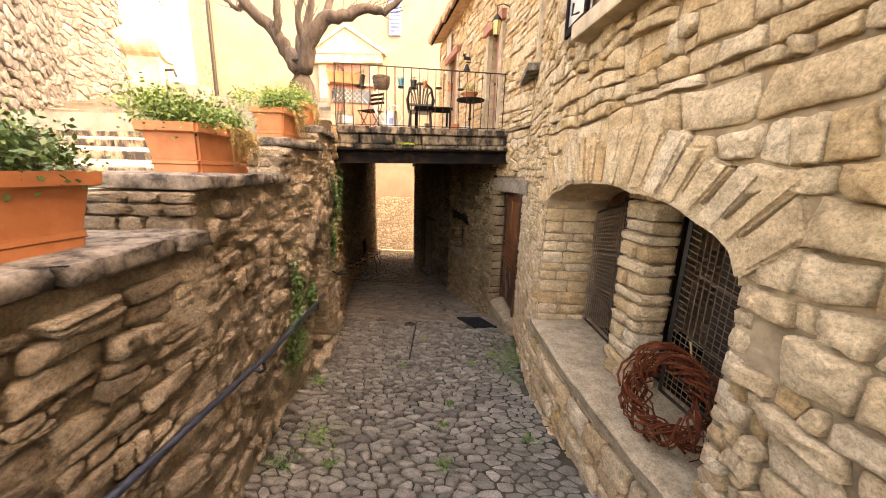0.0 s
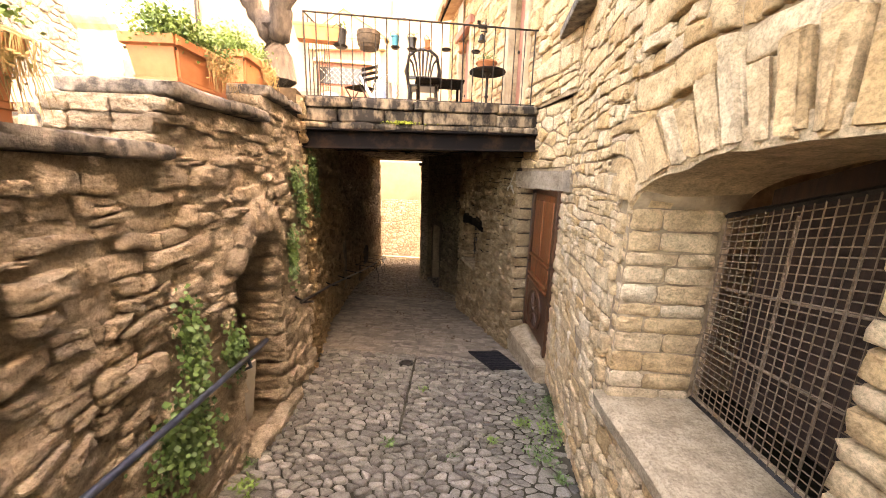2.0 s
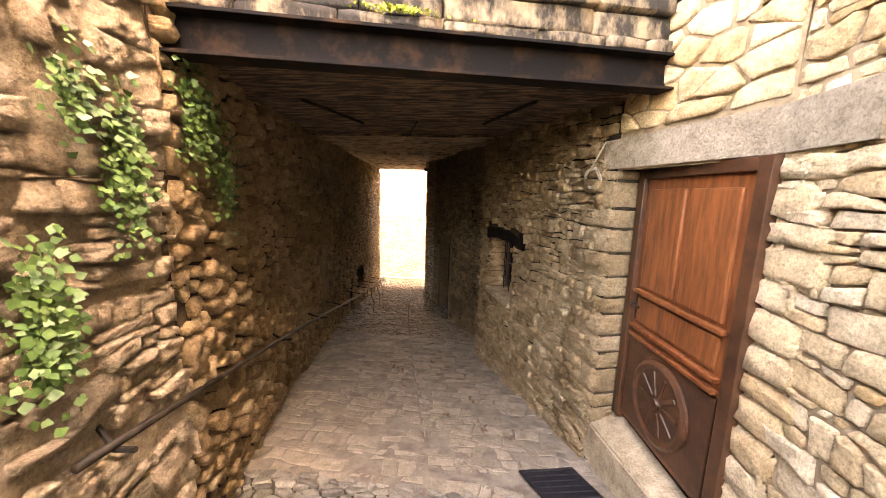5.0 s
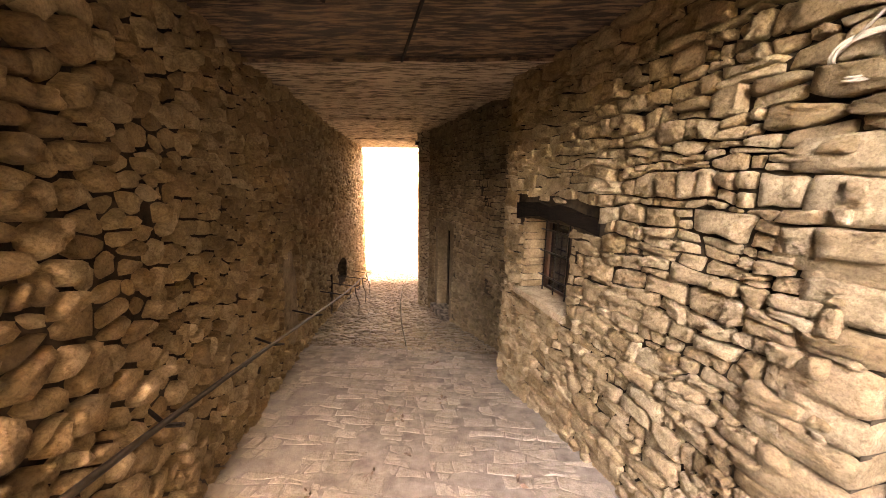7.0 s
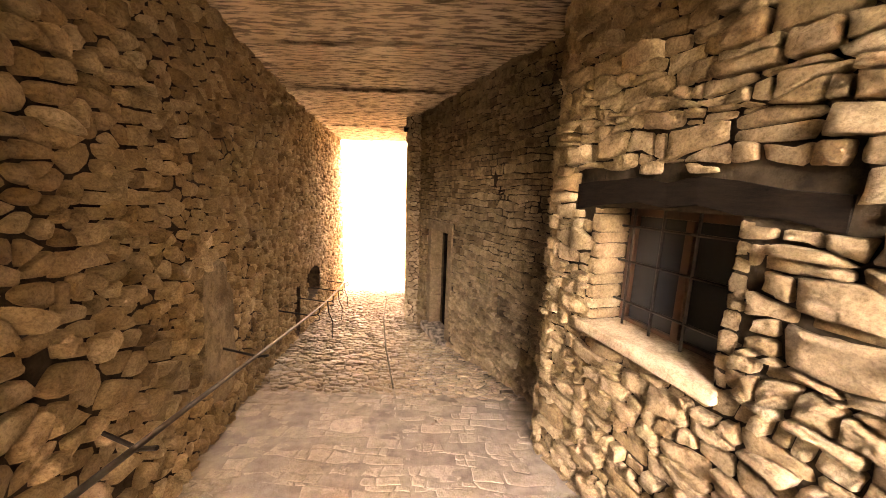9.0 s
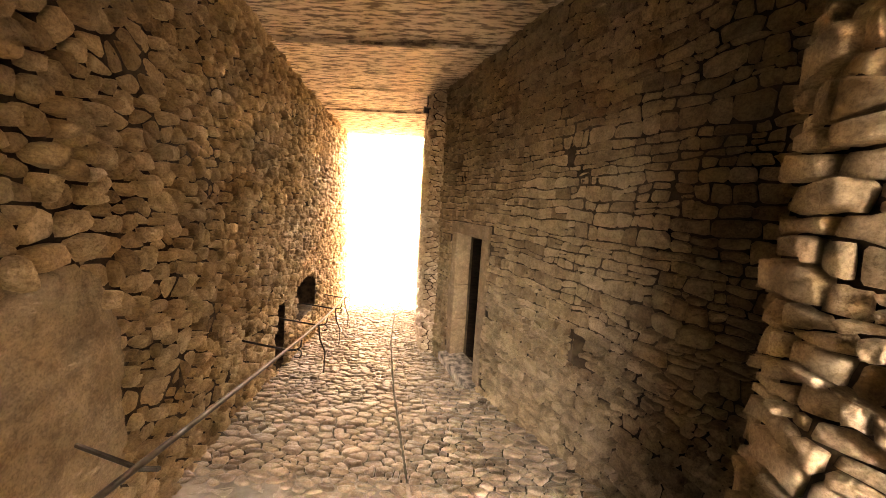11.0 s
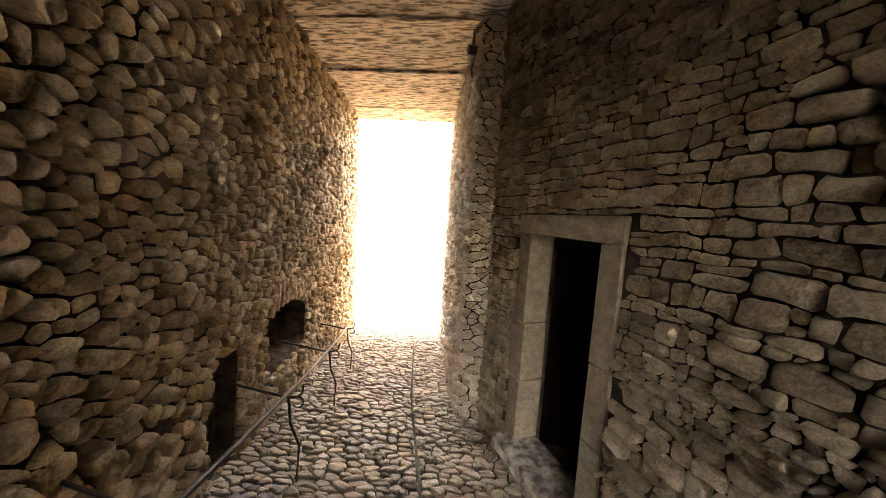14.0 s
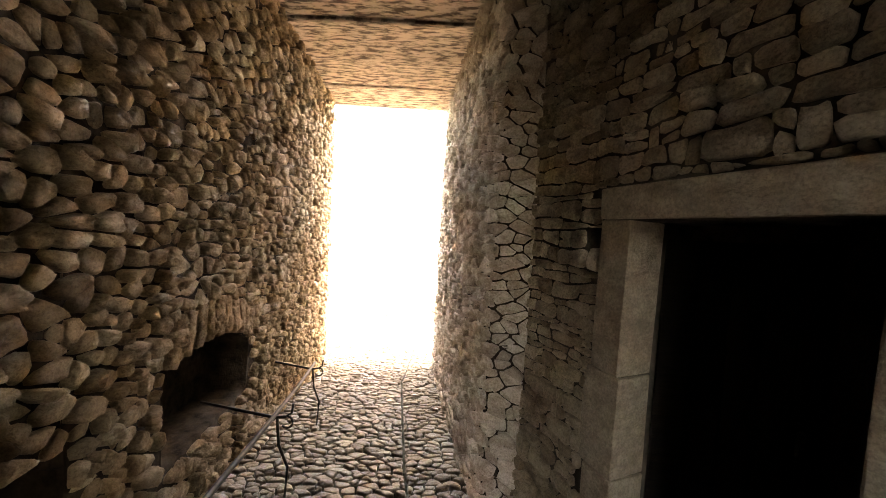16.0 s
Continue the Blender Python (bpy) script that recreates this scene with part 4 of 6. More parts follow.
while z < 1.44:
    h = R5.uniform(0.07, 0.13)
    if R5.random() < 0.5:
        c = R5.uniform(-0.06, 0.06)
        for a, b in ((-0.155, c), (c, 0.155)):
            block_stone("stone", Matrix.Translation(((a + b) / 2, 0, z + h / 2)), (b - a - 0.008, 0.22 + R5.uniform(-0.02, 0.02), h - 0.01), M_FACADE, pillar, R5, 0.02)
    else:
        block_stone("stone", Matrix.Translation((R5.uniform(-0.015, 0.015), 0, z + h / 2)), (0.31, 0.23, h - 0.01), M_FACADE, pillar, R5, 0.02)
    z += h


def window_grate(ya, yb, top_a, top_b, label):
    """A wire-mesh screen in a flat iron frame, a barred dark window behind it."""
    ua, ub = PR_A.u_of(ya), PR_A.u_of(yb)
    top = thing("window_grate", label, "window grate", group="grates under the arch")
    top.location = PR_A.at((ua + ub) / 2, -0.5, SILL_Z)
    inv = Matrix.Translation(top.location).inverted()

    def q(f, g, d=-0.5):
        u = ua + (ub - ua) * f
        return inv @ PR_A.at(u, d, SILL_Z + 0.03 + (top_a + (top_b - top_a) * f - SILL_Z - 0.03) * g)

    bm = bmesh.new()
    for a, b in (((0, 0), (1, 0)), ((0, 1), (1, 1)), ((0, 0), (0, 1)), ((1, 0), (1, 1))):
        tube(bm, (q(*a), q(*b)), 0.016, 4)
    part("frame", bm, M_IRON, top)
    bm = bmesh.new()
    nx, nz = int((ub - ua) / 0.045), int((max(top_a, top_b) - SILL_Z) / 0.045)
    for i in range(1, nx):
        tube(bm, (q(i / nx, 0), q(i / nx, 1)), 0.0036, 3)
    for i in range(1, nz):
        tube(bm, (q(0, i / nz), q(1, i / nz)), 0.0036, 3)
    part("wire_mesh", bm, M_WIRE, top, "rusty square wire mesh")
    for f in (0.3, 0.62):
        part("bar", tube(bmesh.new(), (q(f, 0.02, -0.62), q(f, 0.97, -0.62)), 0.007, 6), M_WIRE, top, "thin pale iron window bar")
    for g in (0.3, 0.62):
        part("bar", tube(bmesh.new(), (q(0.02, g, -0.62), q(0.98, g, -0.62)), 0.007, 6), M_WIRE, top, "thin pale iron window bar")
    bm = bmesh.new()
    vs = [bm.verts.new(q(f, g, d)) for d in (-0.78, -0.82) for f, g in ((0, 0), (1, 0), (1, 1.15), (0, 1.15))]
    for idx in ((0, 1, 2, 3), (7, 6, 5, 4), (0, 4, 5, 1), (1, 5, 6, 2), (2, 6, 7, 3), (3, 7, 4, 0)):
        bm.faces.new([vs[i] for i in idx])
    part("shutter", bm, M_SHUTTER, top, "dark brown wooden shutter behind the mesh")
    return top


window_grate(3.08, 4.05, -0.08, -0.32, "black iron wire-mesh screen on the stone sill")
window_grate(1.78, 2.68, -0.32, -0.04, "black iron wire-mesh screen behind the willow wreath")


# willow wreath leaning on the sill
def wreath():
    top = thing("willow_wreath", "dark red woven willow wreath leaning on the stone sill", "wreath")
    c = PR_A.at(PR_A.u_of(2.22), -0.13, SILL_Z + 0.32)
    n = PR_A.normal(PR_A.u_of(2.3))
    top.matrix_world = look(c, c + Vector((n.x * 1.0 - 0.05, n.y - 0.35, 0.30)))
    rng = random.Random(4)
    for j in range(9):
        bm = bmesh.new()
        for _ in range(6):
            a0, span = rng.uniform(0, 6.28), rng.uniform(1.6, 3.6)
            r0, ph, tw, w = rng.uniform(0.17, 0.235), rng.uniform(0, 6.28), rng.uniform(2, 5), rng.uniform(0.025, 0.075)
            pts = []
            for i in range(15):
                a = a0 + span * i / 14
                r = r0 + w * math.cos(tw * a + ph)
                pts.append((r * math.cos(a), r * math.sin(a) * 1.04, w * 1.1 * math.sin(tw * a + ph)))
            tube(bm, pts, rng.uniform(0.005, 0.009), 5, 0.003)
        part("woven_ring", bm, M_WICKER, top)["kind"] = "stuff"
    bm = bmesh.new()
    tube(bm, [(0.02, 0.34, 0.06), (-0.06, 0.12, 0.075), (-0.16, -0.12, 0.06)], 0.006, 5, 0.003)
    part("loose_twig", bm, M_DRY, top, "pale loose twig")


wreath()


# front door with its step, lintel and quoins
DOOR_A, DOOR_B = Vector((1.26, 5.96, -2.34)), Vector((1.15, 7.08, -2.34))
ddir = (DOOR_B - DOOR_A).normalized()
dn = Vector((-ddir.y, ddir.x, 0))
dw = (DOOR_B - DOOR_A).length
DM = Matrix(((ddir.x, dn.x, 0, DOOR_A.x), (ddir.y, dn.y, 0, DOOR_A.y), (0, 0, 1, DOOR_A.z), (0, 0, 0, 1)))
door = thing("front_door", "closed varnished walnut door with a carved round lower panel", "door", DM)
H = 2.08


def dpart(name, items, m, label="", parent=None, bevel=0.006):
    return part(name, boxes(*items, bevel=bevel), m, parent or door, label)


dpart("door_frame", [((0.04, 0.0, H / 2), (0.08, 0.09, H)), ((dw - 0.04, 0.0, H / 2), (0.08, 0.09, H)), ((dw / 2, 0.0, H - 0.035), (dw - 0.16, 0.09, 0.07))], M_DOORDARK)
leaf = dpart("leaf", [((dw / 2, -0.012, H / 2), (dw - 0.164, 0.04, H - 0.075))], M_DOOR)
for x0, x1, z0, z1, mm in ((0.16, dw / 2 - 0.03, 1.18, 1.93, M_DOOR), (dw / 2 + 0.03, dw - 0.16, 1.18, 1.93, M_DOOR), (0.16, dw - 0.16, 0.9, 1.1, M_DOOR)):
    dpart("panel", [(((x0 + x1) / 2, 0.016, (z0 + z1) / 2), (x1 - x0, 0.03, z1 - z0))], mm, bevel=0.012)
for z in (1.14, 0.86, 0.79):
    dpart("moulding", [((dw / 2, 0.03, z), (dw - 0.24, 0.05, 0.03))], M_DOOR, bevel=0.008)
bm = boxes(((dw / 2, 0.012, 0.42), (dw - 0.22, 0.03, 0.68)), bevel=0.01)
part("lower_panel", bm, M_DOORDARK, door, "dark carved lower panel")
rot = Matrix.Translation((dw / 2, 0.03, 0.43)) @ Matrix.Rotation(radians(-90), 4, "X")
bm = lathe([(0.30, 0.0), (0.30, 0.02), (0.27, 0.035), (0.24, 0.02), (0.05, 0.015), (0.045, 0.045), (0.0001, 0.05)], 28, rot)
for a in range(10):
    t = a * math.pi / 5
    box(bm, (dw / 2 + 0.14 * math.cos(t), 0.045, 0.43 + 0.14 * math.sin(t)), (0.17, 0.03, 0.035), Matrix.Rotation(-t, 4, "Y"), 0.01)
part("carved_rosette", bm, M_DOORDARK, door, "carved round rosette")
bm = boxes(((dw - 0.15, 0.02, 1.02), (0.045, 0.012, 0.22)), bevel=0.004)
handle = part("handle_plate", bm, M_IRON, door, "black iron handle plate")
bm = bmesh.new()
tube(bm, [(dw - 0.15, 0.02, 1.04), (dw - 0.15, 0.07, 1.04), (dw - 0.26, 0.075, 1.035)], 0.009, 6)
part("lever", bm, M_IRON, handle, "black iron lever")
place = Vector((1.0, 6.48, -2.43))
bm = bmesh.new()
vs = []
for z in (-2.62, -2.385):
    dz = z
    for x, y, tilt in ((1.12, 5.84, 0.0), (1.32, 5.86, 0.0), (1.22, 7.1, 0), (0.88, 7.22, -0.09)):
        vs.append(bm.verts.new((x, y, dz + (tilt if z > -2.5 else tilt - 0.12))))
for idx in ((3, 2, 1, 0), (4, 5, 6, 7), (0, 1, 5, 4), (1, 2, 6, 5), (2, 3, 7, 6), (3, 0, 4, 7)):
    bm.faces.new([vs[i] for i in idx])
bmesh.ops.bevel(bm, geom=bm.edges[:], offset=0.015, segments=2, affect="EDGES")
tagged(part("door_step", bm, M_SLABDIM), "worn pale limestone step below the walnut door", "step")
PD = Path([(1.28, 5.98), (0.93, 7.05)], -1)
wall_over_door = wall_slab("wall_over_door", PD, lambda u: -0.27, lambda u: 0.75, 0.45, M_FMORTAR, wobble=0.02)
lay(wall_over_door, place_on(PD), cells(0, PD.len, 0.0, 0.74, 0.24, 0.12, rng=R5), M_FACADE, 0.012, 0.03, rng=R5)
bm = bmesh.new()
pts = [PR_A.at(PR_A.u_of(5.55), 0.04), PD.at(0, 0.03), PD.at(PD.len, 0.03), PR_B.at(0.14, 0.035)]
rows = []
for p in pts:
    nrm = Vector((1, 0.25, 0)).normalized() * 0.3
    rows.append([bm.verts.new(q) for q in ((p.x, p.y, -0.255), (p.x, p.y, -0.03), (p.x + nrm.x, p.y + nrm.y, -0.03), (p.x + nrm.x, p.y + nrm.y, -0.255))])
for p, q in zip(rows, rows[1:]):
    for j in range(4):
        bm.faces.new((p[j], p[(j + 1) % 4], q[(j + 1) % 4], q[j]))
bm.faces.new(rows[0])
bm.faces.new(rows[-1][::-1])
tagged(part("door_lintel", bm, M_EXIT), "long grey-stained limestone lintel over the front door", "lintel")
# These quoins take the darkened tunnel buff, shade in the colour.
z = -2.62
while z < -0.3:
    h = min(R5.uniform(0.13, 0.24), -0.26 - z)
    ln = R5.choice((0.22, 0.34, 0.42, 0.28))
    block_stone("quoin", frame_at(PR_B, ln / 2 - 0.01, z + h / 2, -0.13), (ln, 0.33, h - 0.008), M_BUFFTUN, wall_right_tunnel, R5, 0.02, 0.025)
    z += h
z = -2.6
while z < -0.3:
    h = min(R5.uniform(0.11, 0.2), -0.26 - z)
    ln = R5.choice((0.22, 0.32, 0.27))
    block_stone("quoin", frame_at(PR_A, PR_A.len - ln / 2 + 0.01, z + h / 2, -0.1), (ln, 0.26, h - 0.012), M_FACADE, wall_right, R5, 0.03, 0.028)
    z += h


# doormat, drain, hose
bm = bmesh.new()
corners = [(0.28, 6.72), (0.60, 6.08), (1.02, 6.17), (0.74, 6.84)]
c0 = Vector((0.66, 6.45, 0))
n_ = 10
grid = []
for i in range(n_ + 1):
    row = []
    for j in range(n_ + 1):
        a = Vector(corners[0]).lerp(Vector(corners[1]), i / n_)
        b = Vector(corners[3]).lerp(Vector(corners[2]), i / n_)
        p = a.lerp(b, j / n_)
        row.append(bm.verts.new((p.x, p.y, ground_z(p.y) + 0.045 + 0.006 * noise.noise(Vector((p.x * 5, p.y * 5, 2))))))
    grid.append(row)
for i in range(n_):
    for j in range(n_):
        bm.faces.new((grid[i][j], grid[i + 1][j], grid[i + 1][j + 1], grid[i][j + 1]))
ext = bmesh.ops.extrude_face_region(bm, geom=bm.faces[:])
bmesh.ops.translate(bm, vec=(0, 0, -0.02), verts=[v for v in ext["geom"] if isinstance(v, bmesh.types.BMVert)])
mat_ob = tagged(part("doormat", bm, M_BLACK), "black ribbed rubber doormat on the cobbles before the door", "doormat")
bm = bmesh.new()
for i in range(11):
    f = (i + 0.5) / 11
    a = Vector(corners[0]).lerp(Vector(corners[1]), f)
    b = Vector(corners[3]).lerp(Vector(corners[2]), f)
    tube(bm, [(*a.lerp(b, g), ground_z(a.lerp(b, g).y) + 0.05) for g in (0.03, 0.5, 0.97)], 0.006, 4)
part("ribs", bm, M_BLACK, mat_ob)
bm = lathe([(0.09, 0), (0.10, 0.035), (0.07, 0.045), (0.06, 0.03), (0.0001, 0.028)], 16, Matrix.Translation((-0.54, 6.04, ground_z(6.04) + 0.005)))
tagged(part("drain_cover", bm, M_IRON), "small round black iron drain cover in the paving", "drain")
bm = bmesh.new()
for r_, dx in ((0.10, 0), (0.09, 0.012), (0.107, 0.006)):
    m_ = frame_at(PR_B, 0.2, -0.32, 0.075)
    tube(bm, [m_ @ Vector((dx + r_ * math.cos(t), 0.012 * math.sin(3 * t), r_ * math.sin(t) * 0.8)) for t in np.linspace(0, 6.28, 25)], 0.0055, 6)
tube(bm, [m_ @ Vector(q) for q in ((0.1, 0, 0.02), (-0.04, 0.01, 0.16), (-0.12, 0.0, 0.28))], 0.0055, 6)
tagged(part("hose_coil", bm, M_WHITE, smooth=True), "coiled off-white cable hung on the stone wall by the door", "cable")

# handrails
RAIL_1 = [(-0.80, 0.3, -0.97), (-0.86, 1.4, -1.14), (-1.03, 2.65, -1.30), (-1.22, 3.65, -1.42), (-1.31, 4.28, -1.45)]
RAIL_2 = [(-1.40, 5.0, -1.41), (-1.71, 6.0, -1.67), (-2.0, 7.0, -1.92), (-2.26, 8.05, -2.175), (-2.49, 9.1, -2.415), (-2.68, 10.1, -2.63), (-2.86, 11.1, -2.835), (-3.04, 12.1, -3.035), (-3.21, 13.1, -3.22), (-3.39, 14.1, -3.395), (-3.58, 15.1, -3.56), (-3.79, 16.15, -3.73), (-4.02, 17.2, -3.888)]


def rail_at(rail, y):
    return Vector([float(np.interp(y, [q[1] for q in rail], [q[i] for q in rail])) for i in range(3)])


rail1 = thing("handrail", "dark blue painted iron handrail fixed to the lane wall", "handrail", Matrix.Translation(RAIL_1[0]))
o = Vector(RAIL_1[0])
part("rail", tube(bmesh.new(), [Vector(q) - o for q in RAIL_1], 0.019, 10), M_BLUEIRON, rail1, smooth=True)
for y in (0.9, 2.55, 4.0):
    p = rail_at(RAIL_1, y) - o
    w = Vector((-0.22, 0.02, 0))
    part("bracket", tube(bmesh.new(), [p + Vector((0, 0, -0.01)), p + Vector((0.0, 0.02, -0.09)), p + Vector((-0.05, 0.03, -0.12)), p + w + Vector((0, 0, -0.10))], 0.012, 8), M_BLUEIRON, rail1)
rail2 = thing("handrail", "worn steel handrail on black iron brackets along the tunnel wall", "handrail", Matrix.Translation(RAIL_2[0]))
o = Vector(RAIL_2[0])
part("rail", tube(bmesh.new(), [Vector(q) - o for q in RAIL_2], 0.017, 10), M_WORN, rail2, smooth=True)
for y in (5.15, 7.2, 8.75, 10.3, 12.45, 13.85, 15.4, 16.95):
    p = rail_at(RAIL_2, y)
    wx = lane_left(y) - 0.04
    bm = tube(bmesh.new(), [p + Vector((0.10, -0.01, 0.0)) - o, p - o + Vector((0, 0, -0.02)), Vector((wx, y + 0.08, p.z + 0.02)) - o], 0.012, 6)
    b_ = part("bracket", bm, M_IRON, rail2, "black wrought iron bracket")
    if y > 12:
        bm = bmesh.new()
        tube(bm, [p - o + Vector((0.10 + 0.05 * math.sin(t), 0, -0.05 + 0.05 * math.cos(t))) for t in np.linspace(0, 4.0, 9)], 0.009, 6)
        tube(bm, [p - o + Vector(q) for q in ((0.10, 0, 0), (0.14, 0, 0.03), (0.15, 0, 0.11))], 0.009, 6)
        part("scroll", bm, M_IRON, b_)
    if y > 13:
        gz_ = ground_z(y + 0.05)
        bm = tube(bmesh.new(), [p - o + Vector((0.02, 0, -0.02)), p - o + Vector((0.04, 0, -0.25)), p - o + Vector((0.11, 0.02, -0.45)), Vector((p.x + 0.08, y + 0.04, gz_ - 0.02)) - o], 0.012, 6)
        part("stay", bm, M_IRON, rail2, "bent black iron stay to the ground")


# ---------------- planting ----------------
def leaf_mass(bm, c, size, n, leaf, rng, flat=None):
    """Many small pointed leaves scattered through a lump."""
    for _ in range(n):
        d = Vector((rng.gauss(0, 0.5), rng.gauss(0, 0.5), rng.gauss(0, 0.5)))
        p = Vector(c) + Vector((d.x * size[0], d.y * size[1], d.z * size[2]))
        a = Vector((rng.uniform(-1, 1), rng.uniform(-1, 1), rng.uniform(-0.3, 1))).normalized()
        b = a.cross(Vector((rng.uniform(-1, 1), rng.uniform(-1, 1), rng.uniform(-1, 1)))).normalized()
        s = leaf * rng.uniform(0.6, 1.4)
        v = [bm.verts.new(q) for q in (p, p + a * s * 0.5 + b * s * 0.32, p + a * s, p + a * s * 0.5 - b * s * 0.32)]
        bm.faces.new(v)


def stalks(bm, c, spread, height, n, rng, r=0.002, droop=0.0):
    for _ in range(n):
        x, y = rng.uniform(-1, 1) * spread[0], rng.uniform(-1, 1) * spread[1]
        h = height * rng.uniform(0.5, 1.1)
        p = Vector(c) + Vector((x, y, 0))
        tube(bm, [p, p + Vector((rng.uniform(-0.05, 0.05) + droop * 0.4, rng.uniform(-0.05, 0.05), h * 0.6)), p + Vector((rng.uniform(-0.1, 0.1) + droop, rng.uniform(-0.1, 0.1), h * (1 if droop == 0 else 0.2)))], r, 3, r * 0.4)


def planter(c, yaw, ln, wd, ht, label, plant, seed):
    rng = random.Random(seed)
    top = thing("planter", label, "planter", Matrix.Translation(c) @ Matrix.Rotation(yaw, 4, "Z"), "planters on the wall")
    bm = bmesh.new()
    prof = [(0.86, 0.0), (0.87, 0.05), (0.885, 0.055), (0.885, 0.075), (0.87, 0.08), (0.95, ht - 0.06), (1.04, ht - 0.05), (1.05, ht), (0.97, ht), (0.94, ht - 0.07)]
    rings = [[bm.verts.new((sx * ln / 2 * f, sy * wd / 2 * (f - (1 - f) * 0.3), z)) for sx, sy in ((-1, -1), (1, -1), (1, 1), (-1, 1))] for f, z in prof]
    for q, w in zip(rings, rings[1:]):
        for k_ in range(4):
            bm.faces.new((q[k_], q[(k_ + 1) % 4], w[(k_ + 1) % 4], w[k_]))
    bm.faces.new(rings[0][::-1])
    bmesh.ops.bevel(bm, geom=[e for e in bm.edges if abs(e.verts[0].co.z - e.verts[1].co.z) > 0.02], offset=0.015, segments=2, affect="EDGES")
    part("pot", bm, M_TERRA, top)
    part("soil", boxes(((0, 0, ht - 0.06), (ln * 0.92, wd * 0.88, 0.03))), M_EARTH, top)
    bm = bmesh.new()
    for i in range(9):
        leaf_mass(bm, ((i / 8 - 0.5) * ln * 0.9, rng.uniform(-0.3, 0.3) * wd, ht + 0.05 + rng.uniform(-0.02, 0.04)), (0.13, wd * 0.45, 0.11), int(plant[0] * 9), 0.022, rng)
    part("foliage", bm, M_LEAF2 if plant[1] else M_LEAF, top, "bushy green foliage")["kind"] = "stuff"
    if plant[2]:
        bm = bmesh.new()
        for _ in range(plant[2]):
            x, y = rng.uniform(-0.05, 0.5) * ln, -wd / 2 * rng.uniform(0.85, 1.05)
            h = rng.uniform(0.08, 0.26)
            tube(bm, [(x, y + 0.05, ht + 0.04), (x + rng.uniform(-0.03, 0.03), y - 0.03, ht), (x + rng.uniform(-0.05, 0.05), y - 0.035 - rng.uniform(0, 0.03), ht - h)], 0.003, 3, 0.001)
        leaf_mass(bm, (0.2 * ln, -wd / 2 - 0.04, ht - 0.08), (0.16, 0.03, 0.09), plant[2] * 3, 0.018, rng)
        part("trailing_growth", bm, M_DRY, top, "dry brown trailing growth")["kind"] = "stuff"
    return top


planter((-1.25, 1.32, -0.285), radians(88), 0.80, 0.36, 0.30, "terracotta planter with dense green shrub on the coping", (150, False, 0), 1)
planter((-1.40, 2.72, -0.002), radians(97), 0.66, 0.34, 0.29, "terracotta planter with herbs and dry trailing stems", (110, True, 120), 2)
planter((-1.68, 4.2, 0.33), radians(98), 0.56, 0.32, 0.30, "terracotta planter with low succulents and trailing stems", (90, True, 90), 3)
planter((-1.92, 5.15, 0.562), radians(100), 0.56, 0.32, 0.30, "terracotta planter with spiky grass at the terrace corner", (60, True, 70), 5)


def creeper(path, spots, label, seed, m):
    rng = random.Random(seed)
    top = thing("ivy", label, "ivy", Matrix.Translation(path.at(path.u_of(spots[0][0]), 0.03, spots[0][1])))
    o_ = top.location.copy()
    for y, z, w, h, n in spots:
        bm = bmesh.new()
        u = path.u_of(y)
        nrm = path.normal(u)
        for _ in range(int(n * 2.2)):
            du, dz = rng.gauss(0, 0.5) * w, rng.gauss(0, 0.5) * h
            p = path.at(u + du, 0.05 + rng.random() * 0.07, z + dz) - o_
            a = (Vector((rng.uniform(-0.5, 0.5), rng.uniform(-1, 1), rng.uniform(-1, 0.4))) + nrm * 0.4).normalized()
            b = a.cross(nrm + Vector((0, 0, rng.uniform(0, 0.6)))).normalized()
            s = rng.uniform(0.02, 0.042)
            v = [bm.verts.new(q) for q in (p, p + a * s * 0.35 + b * s * 0.5, p + a * s, p + a * s * 0.35 - b * s * 0.5)]
            bm.faces.new(v)
        part("foliage", bm, m, top)["kind"] = "stuff"


creeper(PL_A, [(5.38, -0.42, 0.10, 0.30, 240), (5.2, -0.2, 0.07, 0.14, 70)], "green ivy trailing down the stone wall", 3, M_LEAF)
creeper(PL_B, [(5.95, -0.15, 0.22, 0.26, 300), (6.2, -0.45, 0.16, 0.3, 160)], "dark ivy hanging under the terrace beam", 5, M_LEAF)
creeper(PL_A, [(5.02, -0.95, 0.09, 0.24, 220)], "ivy beside the arched recess", 6, M_LEAF)
creeper(PL_A, [(3.55, -1.15, 0.10, 0.30, 240), (3.4, -1.62, 0.24, 0.24, 420), (3.93, -1.35, 0.10, 0.16, 200)], "leafy green creeper over the lane wall by the handrail", 7, M_LEAF)


creeper(PF, [(22.24, -1.7, 0.35, 0.3, 160), (22.235, -1.35, 0.25, 0.2, 90)], "dry climbing plant on the house beyond the tunnel", 8, M_DRY)


def weed(x, y, s, seed, m=None):
    rng = random.Random(seed)
    bm = bmesh.new()
    leaf_mass(bm, (0, 0, 0.03 * s), (0.09 * s, 0.09 * s, 0.035 * s), int(70 * s), 0.03, rng)
    stalks(bm, (0, 0, -0.02), (0.05 * s, 0.05 * s), 0.1 * s, 12, rng)
    ob = part("weed", bm, m or M_LEAF, None)
    ob.location = (x, y, ground_z(y) + 0.02)
    return tagged(ob, "small green weed tuft growing in the paving joint", "weed", "weeds in the lane", "stuff")


